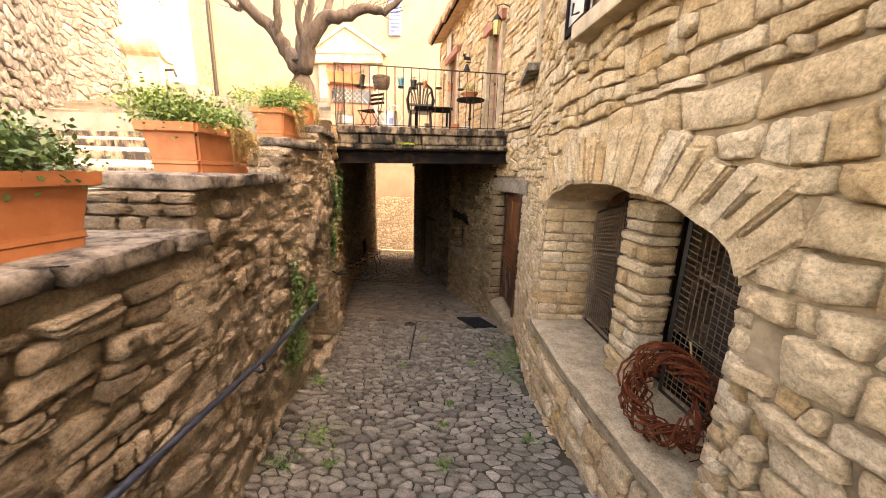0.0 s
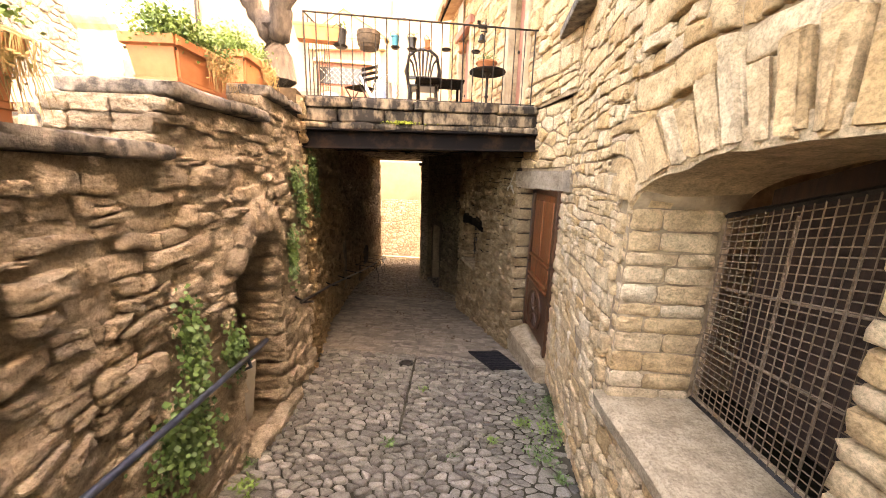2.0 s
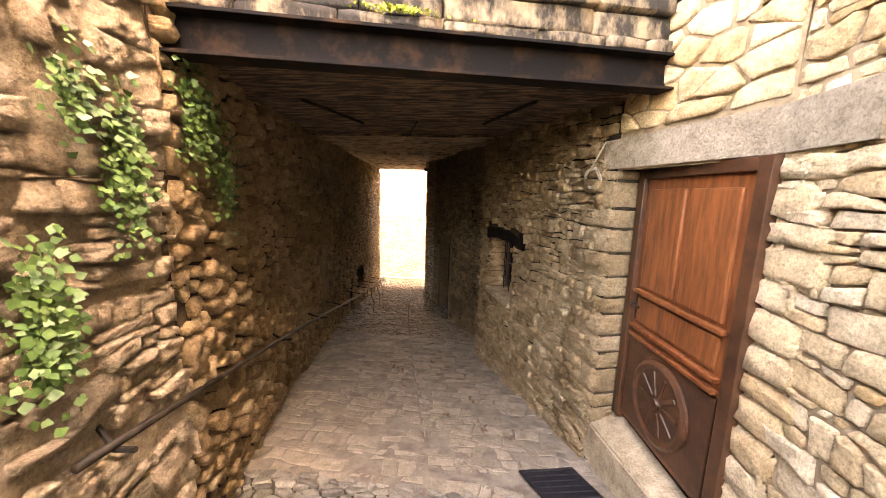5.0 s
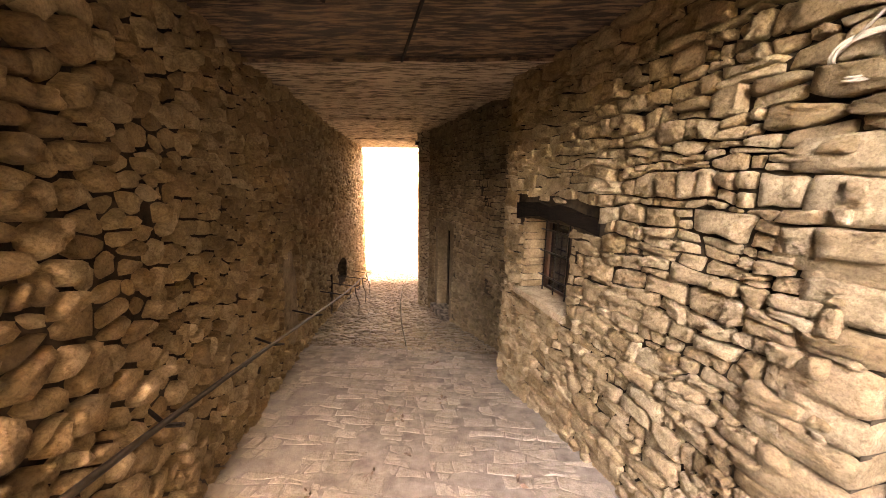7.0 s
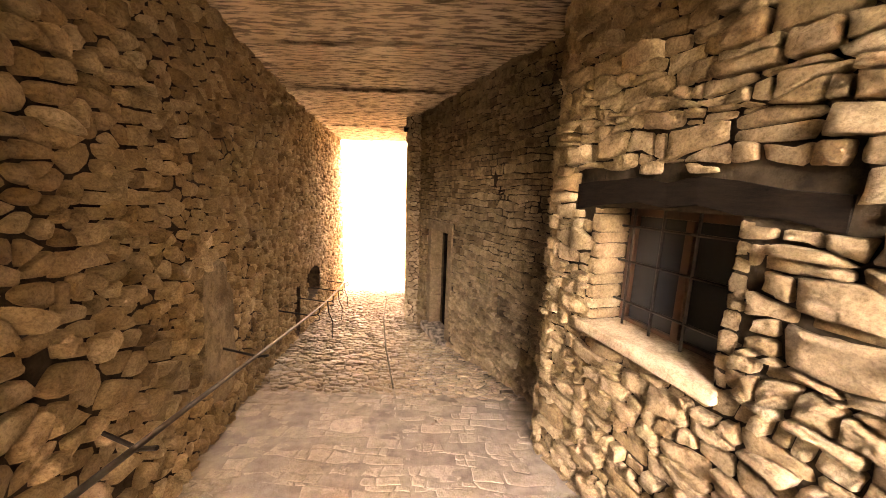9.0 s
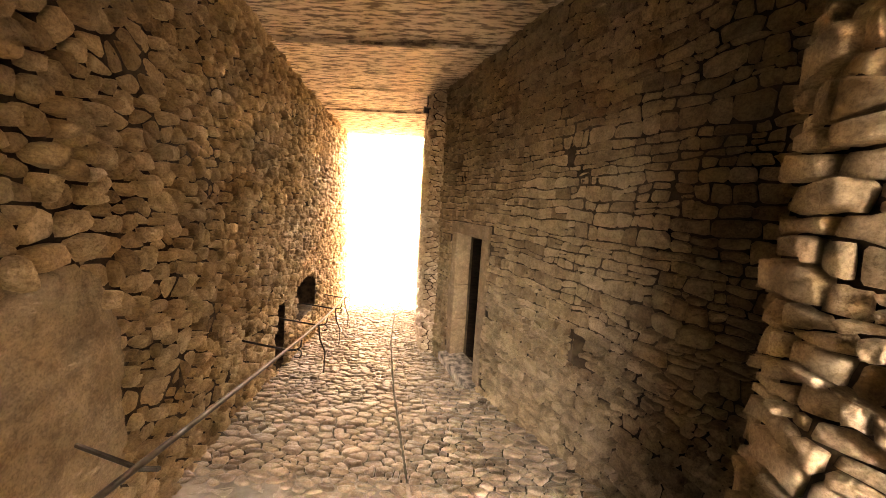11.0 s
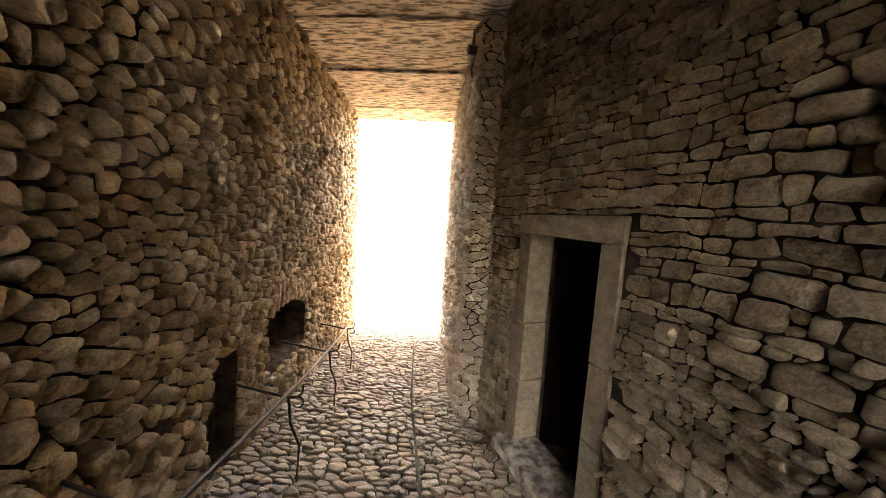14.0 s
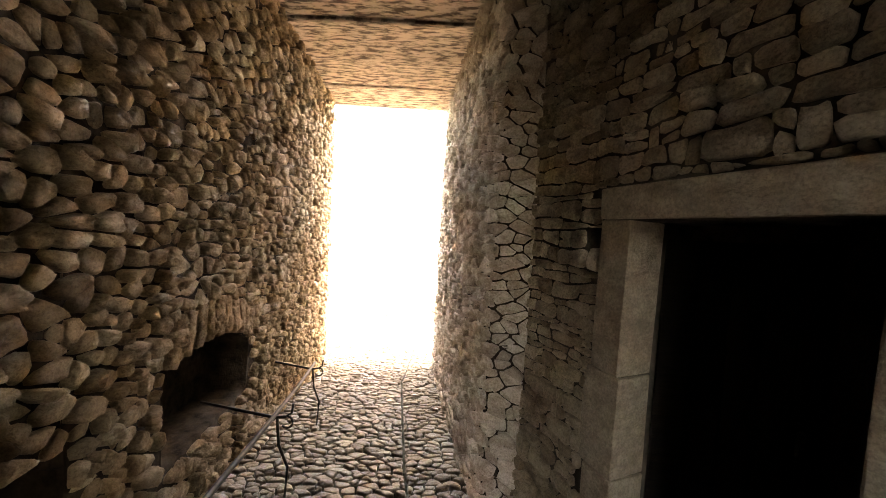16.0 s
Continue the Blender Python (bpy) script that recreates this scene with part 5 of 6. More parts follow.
for i, (x, y, s) in enumerate([(1.1, 4.75, 2.0), (1.14, 5.1, 1.6), (0.95, 4.45, 1.5), (0.85, 4.9, 0.9), (1.2, 5.4, 0.7), (0.9, 5.35, 0.5), (-0.75, 2.75, 1.8), (-0.9, 2.45, 1.2), (-0.55, 2.5, 0.6), (-1.2, 3.75, 1.0),
                               (1.0, 3.0, 0.7), (0.3, 3.5, 0.5), (0.25, 3.1, 0.5), (0.2, 4.3, 0.4), (-0.35, 4.4, 0.5), (0.55, 4.6, 0.4), (1.05, 4.2, 0.6), (0.3, 2.6, 0.6), (-0.2, 5.4, 0.35), (-1.35, 4.0, 0.5)]):
    weed(x, y, s, i + 40, M_LEAF2 if i % 3 == 0 else M_LEAF)

# grey board and stone kerb at the arched recess
bm = boxes(((0, 0, 0.3), (0.02, 0.42, 0.6)), bevel=0.004)
ob = part("plywood_board", bm, M_BOARD)
ob.matrix_world = Matrix.Translation((-1.72, 4.36, ground_z(4.36) + 0.03)) @ Matrix.Rotation(radians(8), 4, "Y")
tagged(ob, "grey plywood board leaning in the arched recess", "board")
for y in (4.2, 4.55, 4.88):
    block_stone("kerb_stone", frame_at(PL_A, PL_A.u_of(y), ground_z(y) + 0.05, 0.03), (0.33, 0.14, 0.14), M_LEFT, wall_left, R5, 0.03, 0.03)
for i in range(8):
    f = (i + 0.5) / 8
    u = nu0 + (nu1 - nu0) * f
    ang = (f - 0.5) * 1.9
    block_stone("voussoir", frame_at(PL_A, u, niche_hi(u) + 0.12, -0.06) @ Matrix.Rotation(ang, 4, "Y"), (R5.uniform(0.1, 0.135), 0.24 + R5.uniform(-0.03, 0.05), R5.uniform(0.24, 0.34)), M_LEFT, wall_left, R5, 0.035, 0.025)
z = -2.55
while z < -0.8:
    h = R5.uniform(0.1, 0.19)
    for d0, d1 in ((0.0, 0.4), (0.4, 0.84)):
        block_stone("stone", frame_at(PL_A, nu1 - 0.02, z + h / 2, -(d0 + d1) / 2 + 0.03), (R5.uniform(0.08, 0.2), d1 - d0 - 0.02, h - 0.01), M_LEFT, wall_left, R5, 0.05, 0.04)
    z += h


# ---------------- terrace ----------------
EA, EB = Vector((-1.80, 5.70, 0)), Vector((1.07, 6.62, 0))
edir = (EB - EA).normalized()
EM = Matrix(((edir.x, -edir.y, 0, EA.x), (edir.y, edir.x, 0, EA.y), (0, 0, 1, 0), (0, 0, 0, 1))) @ Matrix.Rotation(radians(-1.5), 4, "Y")
EL = (EB - EA).length
beam = thing("steel_beam", "black rusty steel beam carrying the terrace edge", "beam", EM)
part("web", boxes(((EL / 2, 0.10, 0.245), (EL, 0.02, 0.2))), M_RUST, beam)
part("flange", boxes(((EL / 2, 0.08, 0.145), (EL, 0.14, 0.018)), bevel=0.003), M_RUST, beam)
part("flange", boxes(((EL / 2, 0.08, 0.345), (EL, 0.14, 0.018)), bevel=0.003), M_RUST, beam)
edge = thing("terrace_edge", "stained limestone blocks along the terrace edge", "stone edge", EM)
for z0, z1, lens, d in ((0.358, 0.43, (0.45, 0.7, 0.28, 0.52), 0.04), (0.434, 0.585, (0.52, 0.9, 0.35), 0.08), (0.589, 0.70, (0.7, 0.5, 0.95), 0.05)):
    x = 0.0
    while x < EL - 0.02:
        ln = min(R5.choice(lens) * R5.uniform(0.85, 1.15), EL - x)
        if EL - x - ln < 0.12:
            ln = EL - x
        block_stone("block", Matrix.Translation((x + ln / 2, d + 0.16 + R5.uniform(-0.012, 0.012), (z0 + z1) / 2)), (ln - 0.012, 0.32, z1 - z0 - 0.004), M_EDGE, edge, R5, 0.024, 0.014)
        x += ln
part("infill", boxes(((EL / 2, 0.42, 0.52), (EL, 0.22, 0.36))), M_SLAB, edge)
bm = bmesh.new()
rng = random.Random(9)
leaf_mass(bm, (1.28, 0.03, 0.435), (0.24, 0.02, 0.015), 160, 0.025, rng)
ob = part("moss", bm, M_MOSS)
ob.matrix_world = EM
tagged(ob, "strip of yellow-green moss on the stone edge", "moss", kind="stuff")

RA, RB = Vector((-1.74, 6.02, 0.70)), Vector((1.06, 6.81, 0.76))
railing = thing("terrace_railing", "thin black iron railing along the terrace edge", "railing", Matrix.Translation(RA))
nb = 22
part("top_rail", boxes((((RB - RA) / 2 + Vector((0, 0, 0.93))), ((RB - RA).length, 0.03, 0.012), (RB - RA).to_track_quat("X", "Z").to_matrix().to_4x4()), bevel=0.003), M_IRON, railing)
part("bottom_rail", boxes((((RB - RA) / 2 + Vector((0, 0, 0.05))), ((RB - RA).length, 0.025, 0.012), (RB - RA).to_track_quat("X", "Z").to_matrix().to_4x4()), bevel=0.003), M_IRON, railing)
for i in range(nb + 1):
    p = (RB - RA) * (i / nb)
    part("post" if i % 7 == 0 else "bar", tube(bmesh.new(), [p + Vector((0, 0, -0.02 if i % 7 else -0.2)), p + Vector((0, 0, 0.93))], 0.009 if i % 7 == 0 else 0.0065, 6), M_IRON, railing)
p0 = Vector((-0.35, 1.4, 0.28))
part("side_rail", tube(bmesh.new(), [Vector((0, 0, 0.93)), p0 + Vector((0, 0, 0.93))], 0.01, 6), M_IRON, railing)
for i in range(1, 8):
    p = p0 * (i / 7)
    part("bar", tube(bmesh.new(), [p, p + Vector((0, 0, 0.93))], 0.0065, 6), M_IRON, railing)


def pot(s, r, h, m, label, zt=0.80, kind="flower_pot", plant=0, seed=0, saucer=True):
    p = RA + (RB - RA) * s + Vector((-0.03, 0.09, zt - h))
    top = thing(kind, label, "flower pot", Matrix.Translation(p), "pots on the railing")
    part("pot", lathe([(r * 0.72, 0), (r * 0.95, h * 0.85), (r * 1.06, h * 0.86), (r * 1.06, h), (r * 0.9, h), (r * 0.85, h * 0.8), (0.0001, h * 0.8)], 20), m, top, smooth=False)
    part("hanger", tubes(([(-r, -0.0, h * 0.9), (-r * 0.7, -0.1, h * 0.95), (0, -0.11, h + 0.02), (r * 0.7, -0.1, h * 0.95), (r, 0, h * 0.9)], 0.004), n=5), M_IRON, top)
    if saucer:
        part("saucer", lathe([(r * 0.8, -0.02), (r * 1.15, 0.0), (r * 1.1, 0.004), (r * 0.8, -0.01)], 18), M_IRON if m is not M_TERRA else M_TERRA, top)
    if plant:
        rng_ = random.Random(seed)
        bm_ = bmesh.new()
        leaf_mass(bm_, (0, 0, h + 0.03), (r * 0.8, r * 0.8, 0.05), plant, 0.025, rng_)
        stalks(bm_, (0, 0, h * 0.8), (r * 0.5, r * 0.5), 0.16, 8, rng_)
        part("plant", bm_, M_LEAF, top)
    return top


pot(0.135, 0.075, 0.17, M_PLASTIC, "dark plastic pot with a sprawling plant on the railing", plant=60, seed=1)
pot(0.355, 0.05, 0.12, M_TEAL, "bright teal glazed pot hung on the railing", 0.78)
pot(0.425, 0.055, 0.12, M_PLASTIC, "black plastic pot with bare stems on the railing", 0.77, plant=6, seed=2)
pot(0.49, 0.035, 0.08, M_TERRA, "tiny terracotta pot hung on the railing", 0.76)
pot(0.64, 0.045, 0.09, M_TERRA, "small terracotta pot with dry soil on the railing", 0.75)
for s in (0.56, 0.69):
    p = RA + (RB - RA) * s + Vector((0, 0.09, 0.66))
    tagged(part("pot_holder", lathe([(0.05, 0), (0.06, 0.015), (0.055, 0.02), (0.0001, 0.012)], 16, Matrix.Translation(p)), M_IRON), "empty black iron pot holder on the railing", "pot holder")
p = RA + (RB - RA) * 0.235 + Vector((0, 0.11, 0.62))
b_ = thing("hanging_basket", "brown rattan basket planter hung on the railing", "basket", Matrix.Translation(p))
part("basket", lathe([(0.11, 0), (0.135, 0.08), (0.14, 0.18), (0.12, 0.18), (0.11, 0.1), (0.0001, 0.1)], 20), M_CHEST, b_)
for z in (0.03, 0.08, 0.13):
    part("weave_band", lathe([(0.118 + z * 0.14, z), (0.126 + z * 0.14, z + 0.008), (0.118 + z * 0.14, z + 0.016)], 20), M_CHEST, b_)
p = RA + (RB - RA) * 0.01 + Vector((0.08, 0.12, 0.66))
b_ = thing("window_box", "long terracotta box planter hung on the railing", "planter", Matrix.Translation(p) @ Matrix.Rotation(0.28, 4, "Z"))
bm = bmesh.new()
rings = [[bm.verts.new((sx * 0.25 * f, sy * 0.08 * f, z)) for sx, sy in ((-1, -1), (1, -1), (1, 1), (-1, 1))] for f, z in ((0.9, 0), (1.0, 0.13), (1.05, 0.14), (1.05, 0.165), (0.96, 0.165), (0.93, 0.1))]
for q, w in zip(rings, rings[1:]):
    for k_ in range(4):
        bm.faces.new((q[k_], q[(k_ + 1) % 4], w[(k_ + 1) % 4], w[k_]))
bm.faces.new(rings[0][::-1])
part("box", bm, M_TERRA, b_)
part("soil", boxes(((0, 0, 0.12), (0.46, 0.14, 0.02))), M_EARTH, b_)


def plastic_chair(m):
    top = thing("garden_chair", "black moulded plastic garden chair with a slatted fan back", "chair", m)
    part("seat", boxes(((0, 0, 0.43), (0.44, 0.42, 0.03)), bevel=0.012), M_PLASTIC, top)
    for sx, sy in ((-1, -1), (1, -1), (1, 1), (-1, 1)):
        part("leg", tube(bmesh.new(), [(sx * 0.19, sy * 0.18, 0.42), (sx * 0.23, sy * 0.23, 0.0)], 0.022, 8, 0.018), M_PLASTIC, top)
    arch = [(-0.21, -0.2, 0.42), (-0.235, -0.23, 0.62), (-0.20, -0.27, 0.80), (-0.10, -0.29, 0.87), (0, -0.295, 0.885), (0.10, -0.29, 0.87), (0.20, -0.27, 0.80), (0.235, -0.23, 0.62), (0.21, -0.2, 0.42)]
    part("back_frame", tube(bmesh.new(), arch, 0.024, 8), M_PLASTIC, top, smooth=True)
    part("back_rail", boxes(((0, -0.235, 0.52), (0.42, 0.02, 0.05)), bevel=0.008), M_PLASTIC, top)
    for i in range(7):
        a = (i - 3) / 3
        part("slat", tube(bmesh.new(), [(a * 0.11, -0.24, 0.53), (a * 0.15, -0.265, 0.7), (a * 0.2, -0.285, 0.86 - 0.1 * a * a)], 0.011, 5, 0.018), M_PLASTIC, top)
    for sx in (-1, 1):
        part("armrest", tube(bmesh.new(), [(sx * 0.235, -0.23, 0.66), (sx * 0.27, -0.05, 0.65), (sx * 0.26, 0.16, 0.63), (sx * 0.23, 0.2, 0.44)], 0.02, 6), M_PLASTIC, top)


plastic_chair(pose(-0.61, 7.5, 0.745, 0, 0, 8))
TOPZ = 0.745
can = thing("watering_can", "galvanised watering can with a blue sticker", "watering can", pose(-1.02, 6.72, TOPZ, 0, 0, 15))
part("body", lathe([(0.12, 0), (0.125, 0.02), (0.11, 0.3), (0.115, 0.31), (0.0001, 0.31)], 24), M_GALV, can, smooth=False)
part("spout", tube(bmesh.new(), [(-0.10, 0, 0.06), (-0.2, 0, 0.2), (-0.3, 0, 0.38)], 0.03, 8, 0.016), M_GALV, can)
part("handle", tube(bmesh.new(), [(0.11, 0, 0.06), (0.2, 0, 0.2), (0.14, 0, 0.4), (0.0, 0, 0.43), (-0.08, 0, 0.31)], 0.011, 6), M_GALV, can)
bm = bmesh.new()
vs = [bm.verts.new((0.122 * math.cos(t), 0.122 * math.sin(t), z)) for z in (0.08, 0.19) for t in (-1.9, -1.7, -1.5, -1.3)]
for i in range(3):
    bm.faces.new((vs[i], vs[i + 1], vs[i + 5], vs[i + 4]))
part("sticker", bm, M_BLUE, can, "blue sticker")
table = thing("bistro_table", "round dark metal pedestal table on the terrace", "table", pose(0.36, 7.55, TOPZ))
part("tabletop", lathe([(0.0001, 0.66), (0.27, 0.66), (0.275, 0.672), (0.27, 0.685), (0.0001, 0.685)], 28), M_RUST, table)
part("column", lathe([(0.02, 0.02), (0.018, 0.3), (0.035, 0.33), (0.018, 0.36), (0.02, 0.6), (0.06, 0.66)], 12), M_IRON, table)
for i in range(3):
    a = i * 2.09
    part("foot", tube(bmesh.new(), [(0, 0, 0.1), (0.14 * math.cos(a), 0.14 * math.sin(a), 0.07), (0.2 * math.cos(a), 0.2 * math.sin(a), 0.0)], 0.014, 6), M_IRON, table)
bowl = thing("plant_bowl", "terracotta bowl with leafy herbs on the round table", "flower pot", pose(0.34, 7.5, TOPZ + 0.685))
part("bowl", lathe([(0.10, 0), (0.15, 0.085), (0.16, 0.09), (0.16, 0.11), (0.14, 0.11), (0.0001, 0.09)], 22), M_TERRA, bowl)
bm = bmesh.new()
leaf_mass(bm, (0, 0, 0.15), (0.11, 0.11, 0.05), 160, 0.03, random.Random(6))
part("herb_tuft", bm, M_LEAF2, bowl)["kind"] = "stuff"
fc = thing("folding_chair", "dark slatted folding garden chair", "chair", pose(-1.62, 7.55, TOPZ, 0, 0, 150))
for z in (0.62, 0.70, 0.78):
    part("back_slat", boxes(((0, -0.2, z), (0.38, 0.012, 0.045)), bevel=0.003), M_DARKWOOD, fc)
for y in (-0.14, -0.05, 0.04, 0.13):
    part("seat_slat", boxes(((0, y, 0.44), (0.38, 0.07, 0.014)), bevel=0.003), M_DARKWOOD, fc)
for sx in (-1, 1):
    part("leg", tube(bmesh.new(), [(sx * 0.18, -0.21, 0.82), (sx * 0.18, -0.1, 0.42), (sx * 0.18, 0.2, 0.0)], 0.011, 6), M_IRON, fc)
    part("leg", tube(bmesh.new(), [(sx * 0.17, 0.16, 0.44), (sx * 0.17, -0.2, 0.0)], 0.011, 6), M_IRON, fc)
bucket = thing("metal_bucket", "ribbed galvanised bucket standing on the terrace", "bucket", pose(-2.0, 7.3, TOPZ))
part("body", lathe([(0.10, 0), (0.11, 0.08), (0.117, 0.085), (0.115, 0.1), (0.128, 0.2), (0.135, 0.205), (0.13, 0.22), (0.14, 0.3), (0.15, 0.305), (0.13, 0.3), (0.0001, 0.25)], 22), M_GALV, bucket)
for (x, y, r, m, lb) in ((-0.35, 6.62, 0.06, M_CHEST, "small brown pot"), (0.1, 6.9, 0.08, M_TERRA, "small terracotta pot"), (0.28, 6.98, 0.07, M_GALV, "small zinc pot"), (-0.05, 7.5, 0.09, M_WHITE, "pale round pot")):
    t_ = thing("flower_pot", lb + " standing on the terrace floor", "flower pot", pose(x, y, TOPZ))
    part("pot", lathe([(r * 0.75, 0), (r, r * 1.5), (r * 1.08, r * 1.5), (r * 1.08, r * 1.75), (r * 0.9, r * 1.75), (0.0001, r * 1.5)], 18), m, t_)
t2 = thing("garden_table", "low dark garden table behind the chair", "table", pose(-0.35, 7.35, TOPZ, 0, 0, 12))
part("tabletop", boxes(((0, 0, 0.46), (0.7, 0.5, 0.03)), bevel=0.006), M_DARKWOOD, t2)
for sx, sy in ((-1, -1), (1, -1), (1, 1), (-1, 1)):
    part("leg", boxes(((sx * 0.31, sy * 0.21, 0.225), (0.035, 0.035, 0.45))), M_DARKWOOD, t2)
cab = thing("garden_cupboard", "faded red wooden cupboard with a lattice window", "cupboard", pose(-2.55, 9.3, TOPZ + 0.02, 0, 0, 14))
part("body", boxes(((0, 0, 0.62), (1.05, 0.4, 1.24)), bevel=0.01), M_PINKWOOD, cab)
part("top", boxes(((0, 0, 1.27), (1.15, 0.5, 0.06)), bevel=0.01), M_SLAB, cab)
for sx in (-1, 1):
    d_ = part("door", boxes(((sx * 0.26, -0.215, 0.42), (0.48, 0.03, 0.76)), bevel=0.006), M_PINKWOOD, cab)
part("window", boxes(((0, -0.212, 1.0), (0.92, 0.02, 0.3))), M_GLASS, cab, "dark lattice window")
bm = bmesh.new()
for i in range(-3, 10):
    a, b = (-0.46 + i * 0.11, -0.228, 0.86), (-0.46 + i * 0.11 + 0.28, -0.228, 1.14)
    if a[0] >= -0.47 and b[0] <= 0.47:
        tube(bm, [a, b], 0.006, 4)
        tube(bm, [(a[0], a[1], b[2]), (b[0], b[1], a[2])], 0.006, 4)
part("lattice", bm, M_WHITE, cab, "pale diagonal lattice bars")


# terrace facade: doors, hood, lantern, bell, sills, shutter, roof
def facade_door(h, name, m, label):
    um = (h["u0"] + h["u1"]) / 2
    w = h["u1"] - h["u0"]
    top = thing(name, label, "door", frame_at(PR_UP, um, TOPZ + 0.005, -0.14))
    hh = h["hi"](um) - TOPZ - 0.01
    part("leaf", boxes(((0, 0.0, hh / 2), (w - 0.01, 0.05, hh - 0.01)), bevel=0.005), m, top)
    for z0, z1 in ((0.1, hh * 0.45), (hh * 0.5, hh - 0.1)):
        part("panel", boxes(((0, 0.03, (z0 + z1) / 2), (w * 0.68, 0.02, z1 - z0)), bevel=0.008), m, top)
    part("knob", lathe([(0.02, 0), (0.028, 0.02), (0.0001, 0.035)], 12, Matrix.Translation((w * 0.4, 0.03, 1.0)) @ Matrix.Rotation(radians(-90), 4, "X")), M_IRON, top, "dark iron knob")
    for sx in (-1, 1):
        o2 = part("door_surround", boxes(((sx * (w / 2 + 0.07), 0.15, hh / 2), (0.14, 0.10, hh)), bevel=0.008), M_SLAB, top, "pale dressed stone surround")
    part("hood", boxes(((0, 0.17, hh + 0.08), (w + 0.4, 0.16, 0.15)), bevel=0.01), M_PINKWOOD, top, "weathered wooden lintel hood")
    return top


facade_door(TD, "terrace_door", M_PINKWOOD, "dark red panelled door opening on the terrace")
facade_door(TW, "terrace_door", M_PINKWOOD, "narrow red-brown door further along the terrace")
lan = thing("wall_lantern", "hanging black lantern with amber glass panes", "lantern", frame_at(PR_UP, PR_UP.u_of(6.95), 2.3, 0.22))
part("cap", lathe([(0.085, 0.24), (0.05, 0.3), (0.02, 0.33), (0.0001, 0.34)], 6), M_IRON, lan)
part("glass", lathe([(0.05, 0.02), (0.075, 0.23), (0.0001, 0.235)], 6), M_PANE, lan, "amber glass")
part("base", lathe([(0.0001, -0.02), (0.04, 0.0), (0.055, 0.02)], 6), M_IRON, lan)
for i in range(6):
    a = i * math.pi / 3
    part("rib", tube(bmesh.new(), [(0.052 * math.cos(a), 0.052 * math.sin(a), 0.02), (0.078 * math.cos(a), 0.078 * math.sin(a), 0.235)], 0.005, 4), M_IRON, lan)
part("arm", tube(bmesh.new(), [(0, 0, 0.34), (0, 0, 0.46), (0, -0.1, 0.5), (0, -0.24, 0.46)], 0.008, 6), M_IRON, lan)
bell = thing("wall_bell", "small black iron bell under an animal-shaped bracket", "bell", frame_at(PR_UP, PR_UP.u_of(8.9), 2.3, 0.1))
part("bell", lathe([(0.075, 0), (0.06, 0.03), (0.04, 0.1), (0.015, 0.13), (0.0001, 0.13)], 16), M_IRON, bell)
part("bracket", boxes(((0, -0.05, 0.17), (0.02, 0.16, 0.02)), ((0, 0.0, 0.25), (0.03, 0.16, 0.07)), ((0, 0.07, 0.31), (0.03, 0.06, 0.06)), ((0, -0.06, 0.32), (0.02, 0.02, 0.12)), bevel=0.008), M_IRON, bell)
m_ = frame_at(PR_A, PR_A.u_of(5.7), 1.40, 0.06)
ob = part("window_sill_stone", boxes(((0, 0, 0), (0.85, 0.26, 0.09)), bevel=0.02, rough=0.01), M_CAP)
ob.matrix_world = m_
tagged(ob, "projecting grey stone window sill on the buff wall", "window sill")
wf = thing("stone_window_frame", "pale dressed stone frame of an upper window", "window frame", frame_at(PR_A, PR_A.u_of(5.7), 1.45, 0.0))
for sx in (-1, 1):
    part("jamb", boxes(((sx * 0.36, 0.02, 0.6), (0.12, 0.12, 1.2)), bevel=0.01), M_SLAB, wf)
part("pane", boxes(((0, 0.005, 0.6), (0.6, 0.02, 1.2))), M_GLASS, wf, "dark glass pane")
sh = thing("window_shutter", "pale grey-blue wooden shutter folded open on the wall", "shutter", frame_at(PR_A, PR_A.u_of(3.4), 1.12, 0.09))
part("panel", boxes(((0, 0, 0.55), (0.36, 0.035, 1.1)), bevel=0.005), M_GALV, sh, "pale painted boards")
part("frame", boxes(((0, 0.02, 0.03), (0.38, 0.03, 0.06)), ((0, 0.02, 1.07), (0.38, 0.03, 0.06)), ((-0.18, 0.02, 0.55), (0.04, 0.03, 0.98)), ((0.18, 0.02, 0.55), (0.04, 0.03, 0.98)), bevel=0.004), M_RUST, sh, "dark iron edging")
part("hook", tube(bmesh.new(), [(-0.1, 0.04, 0.08), (-0.1, 0.09, 0.06), (-0.14, 0.1, 0.12)], 0.008, 6), M_IRON, sh)
ob = part("window_sill_stone", boxes(((0, 0, 0), (1.15, 0.22, 0.11)), bevel=0.02, rough=0.01), M_SLAB)
ob.matrix_world = frame_at(PR_A, PR_A.u_of(2.75), 1.06, 0.05)
tagged(ob, "long pale stone window sill above the cellar arch", "window sill")
sg = part("wall_sign", boxes(((0, 0, 0), (0.42, 0.02, 0.62)), bevel=0.004), M_WHITE)
sg.matrix_world = frame_at(PR_UP, PR_UP.u_of(10.6), 3.35, 0.06)
tagged(sg, "pale rectangular plaque high on the terrace facade", "plaque")
roof = thing("roof", "clay tile roof eave above the terrace facade", "roof")
part("deck", boxes(*[((PR_UP.at(PR_UP.len * (i + 0.5) / 8, 0.0).x + 0.25, PR_UP.at(PR_UP.len * (i + 0.5) / 8, 0.0).y, 3.95), (1.3, 0.85, 0.08), Matrix.Rotation(radians(-14), 4, "Y") @ Matrix.Rotation(radians(17), 4, "Z")) for i in range(8)]), M_TILE, roof)
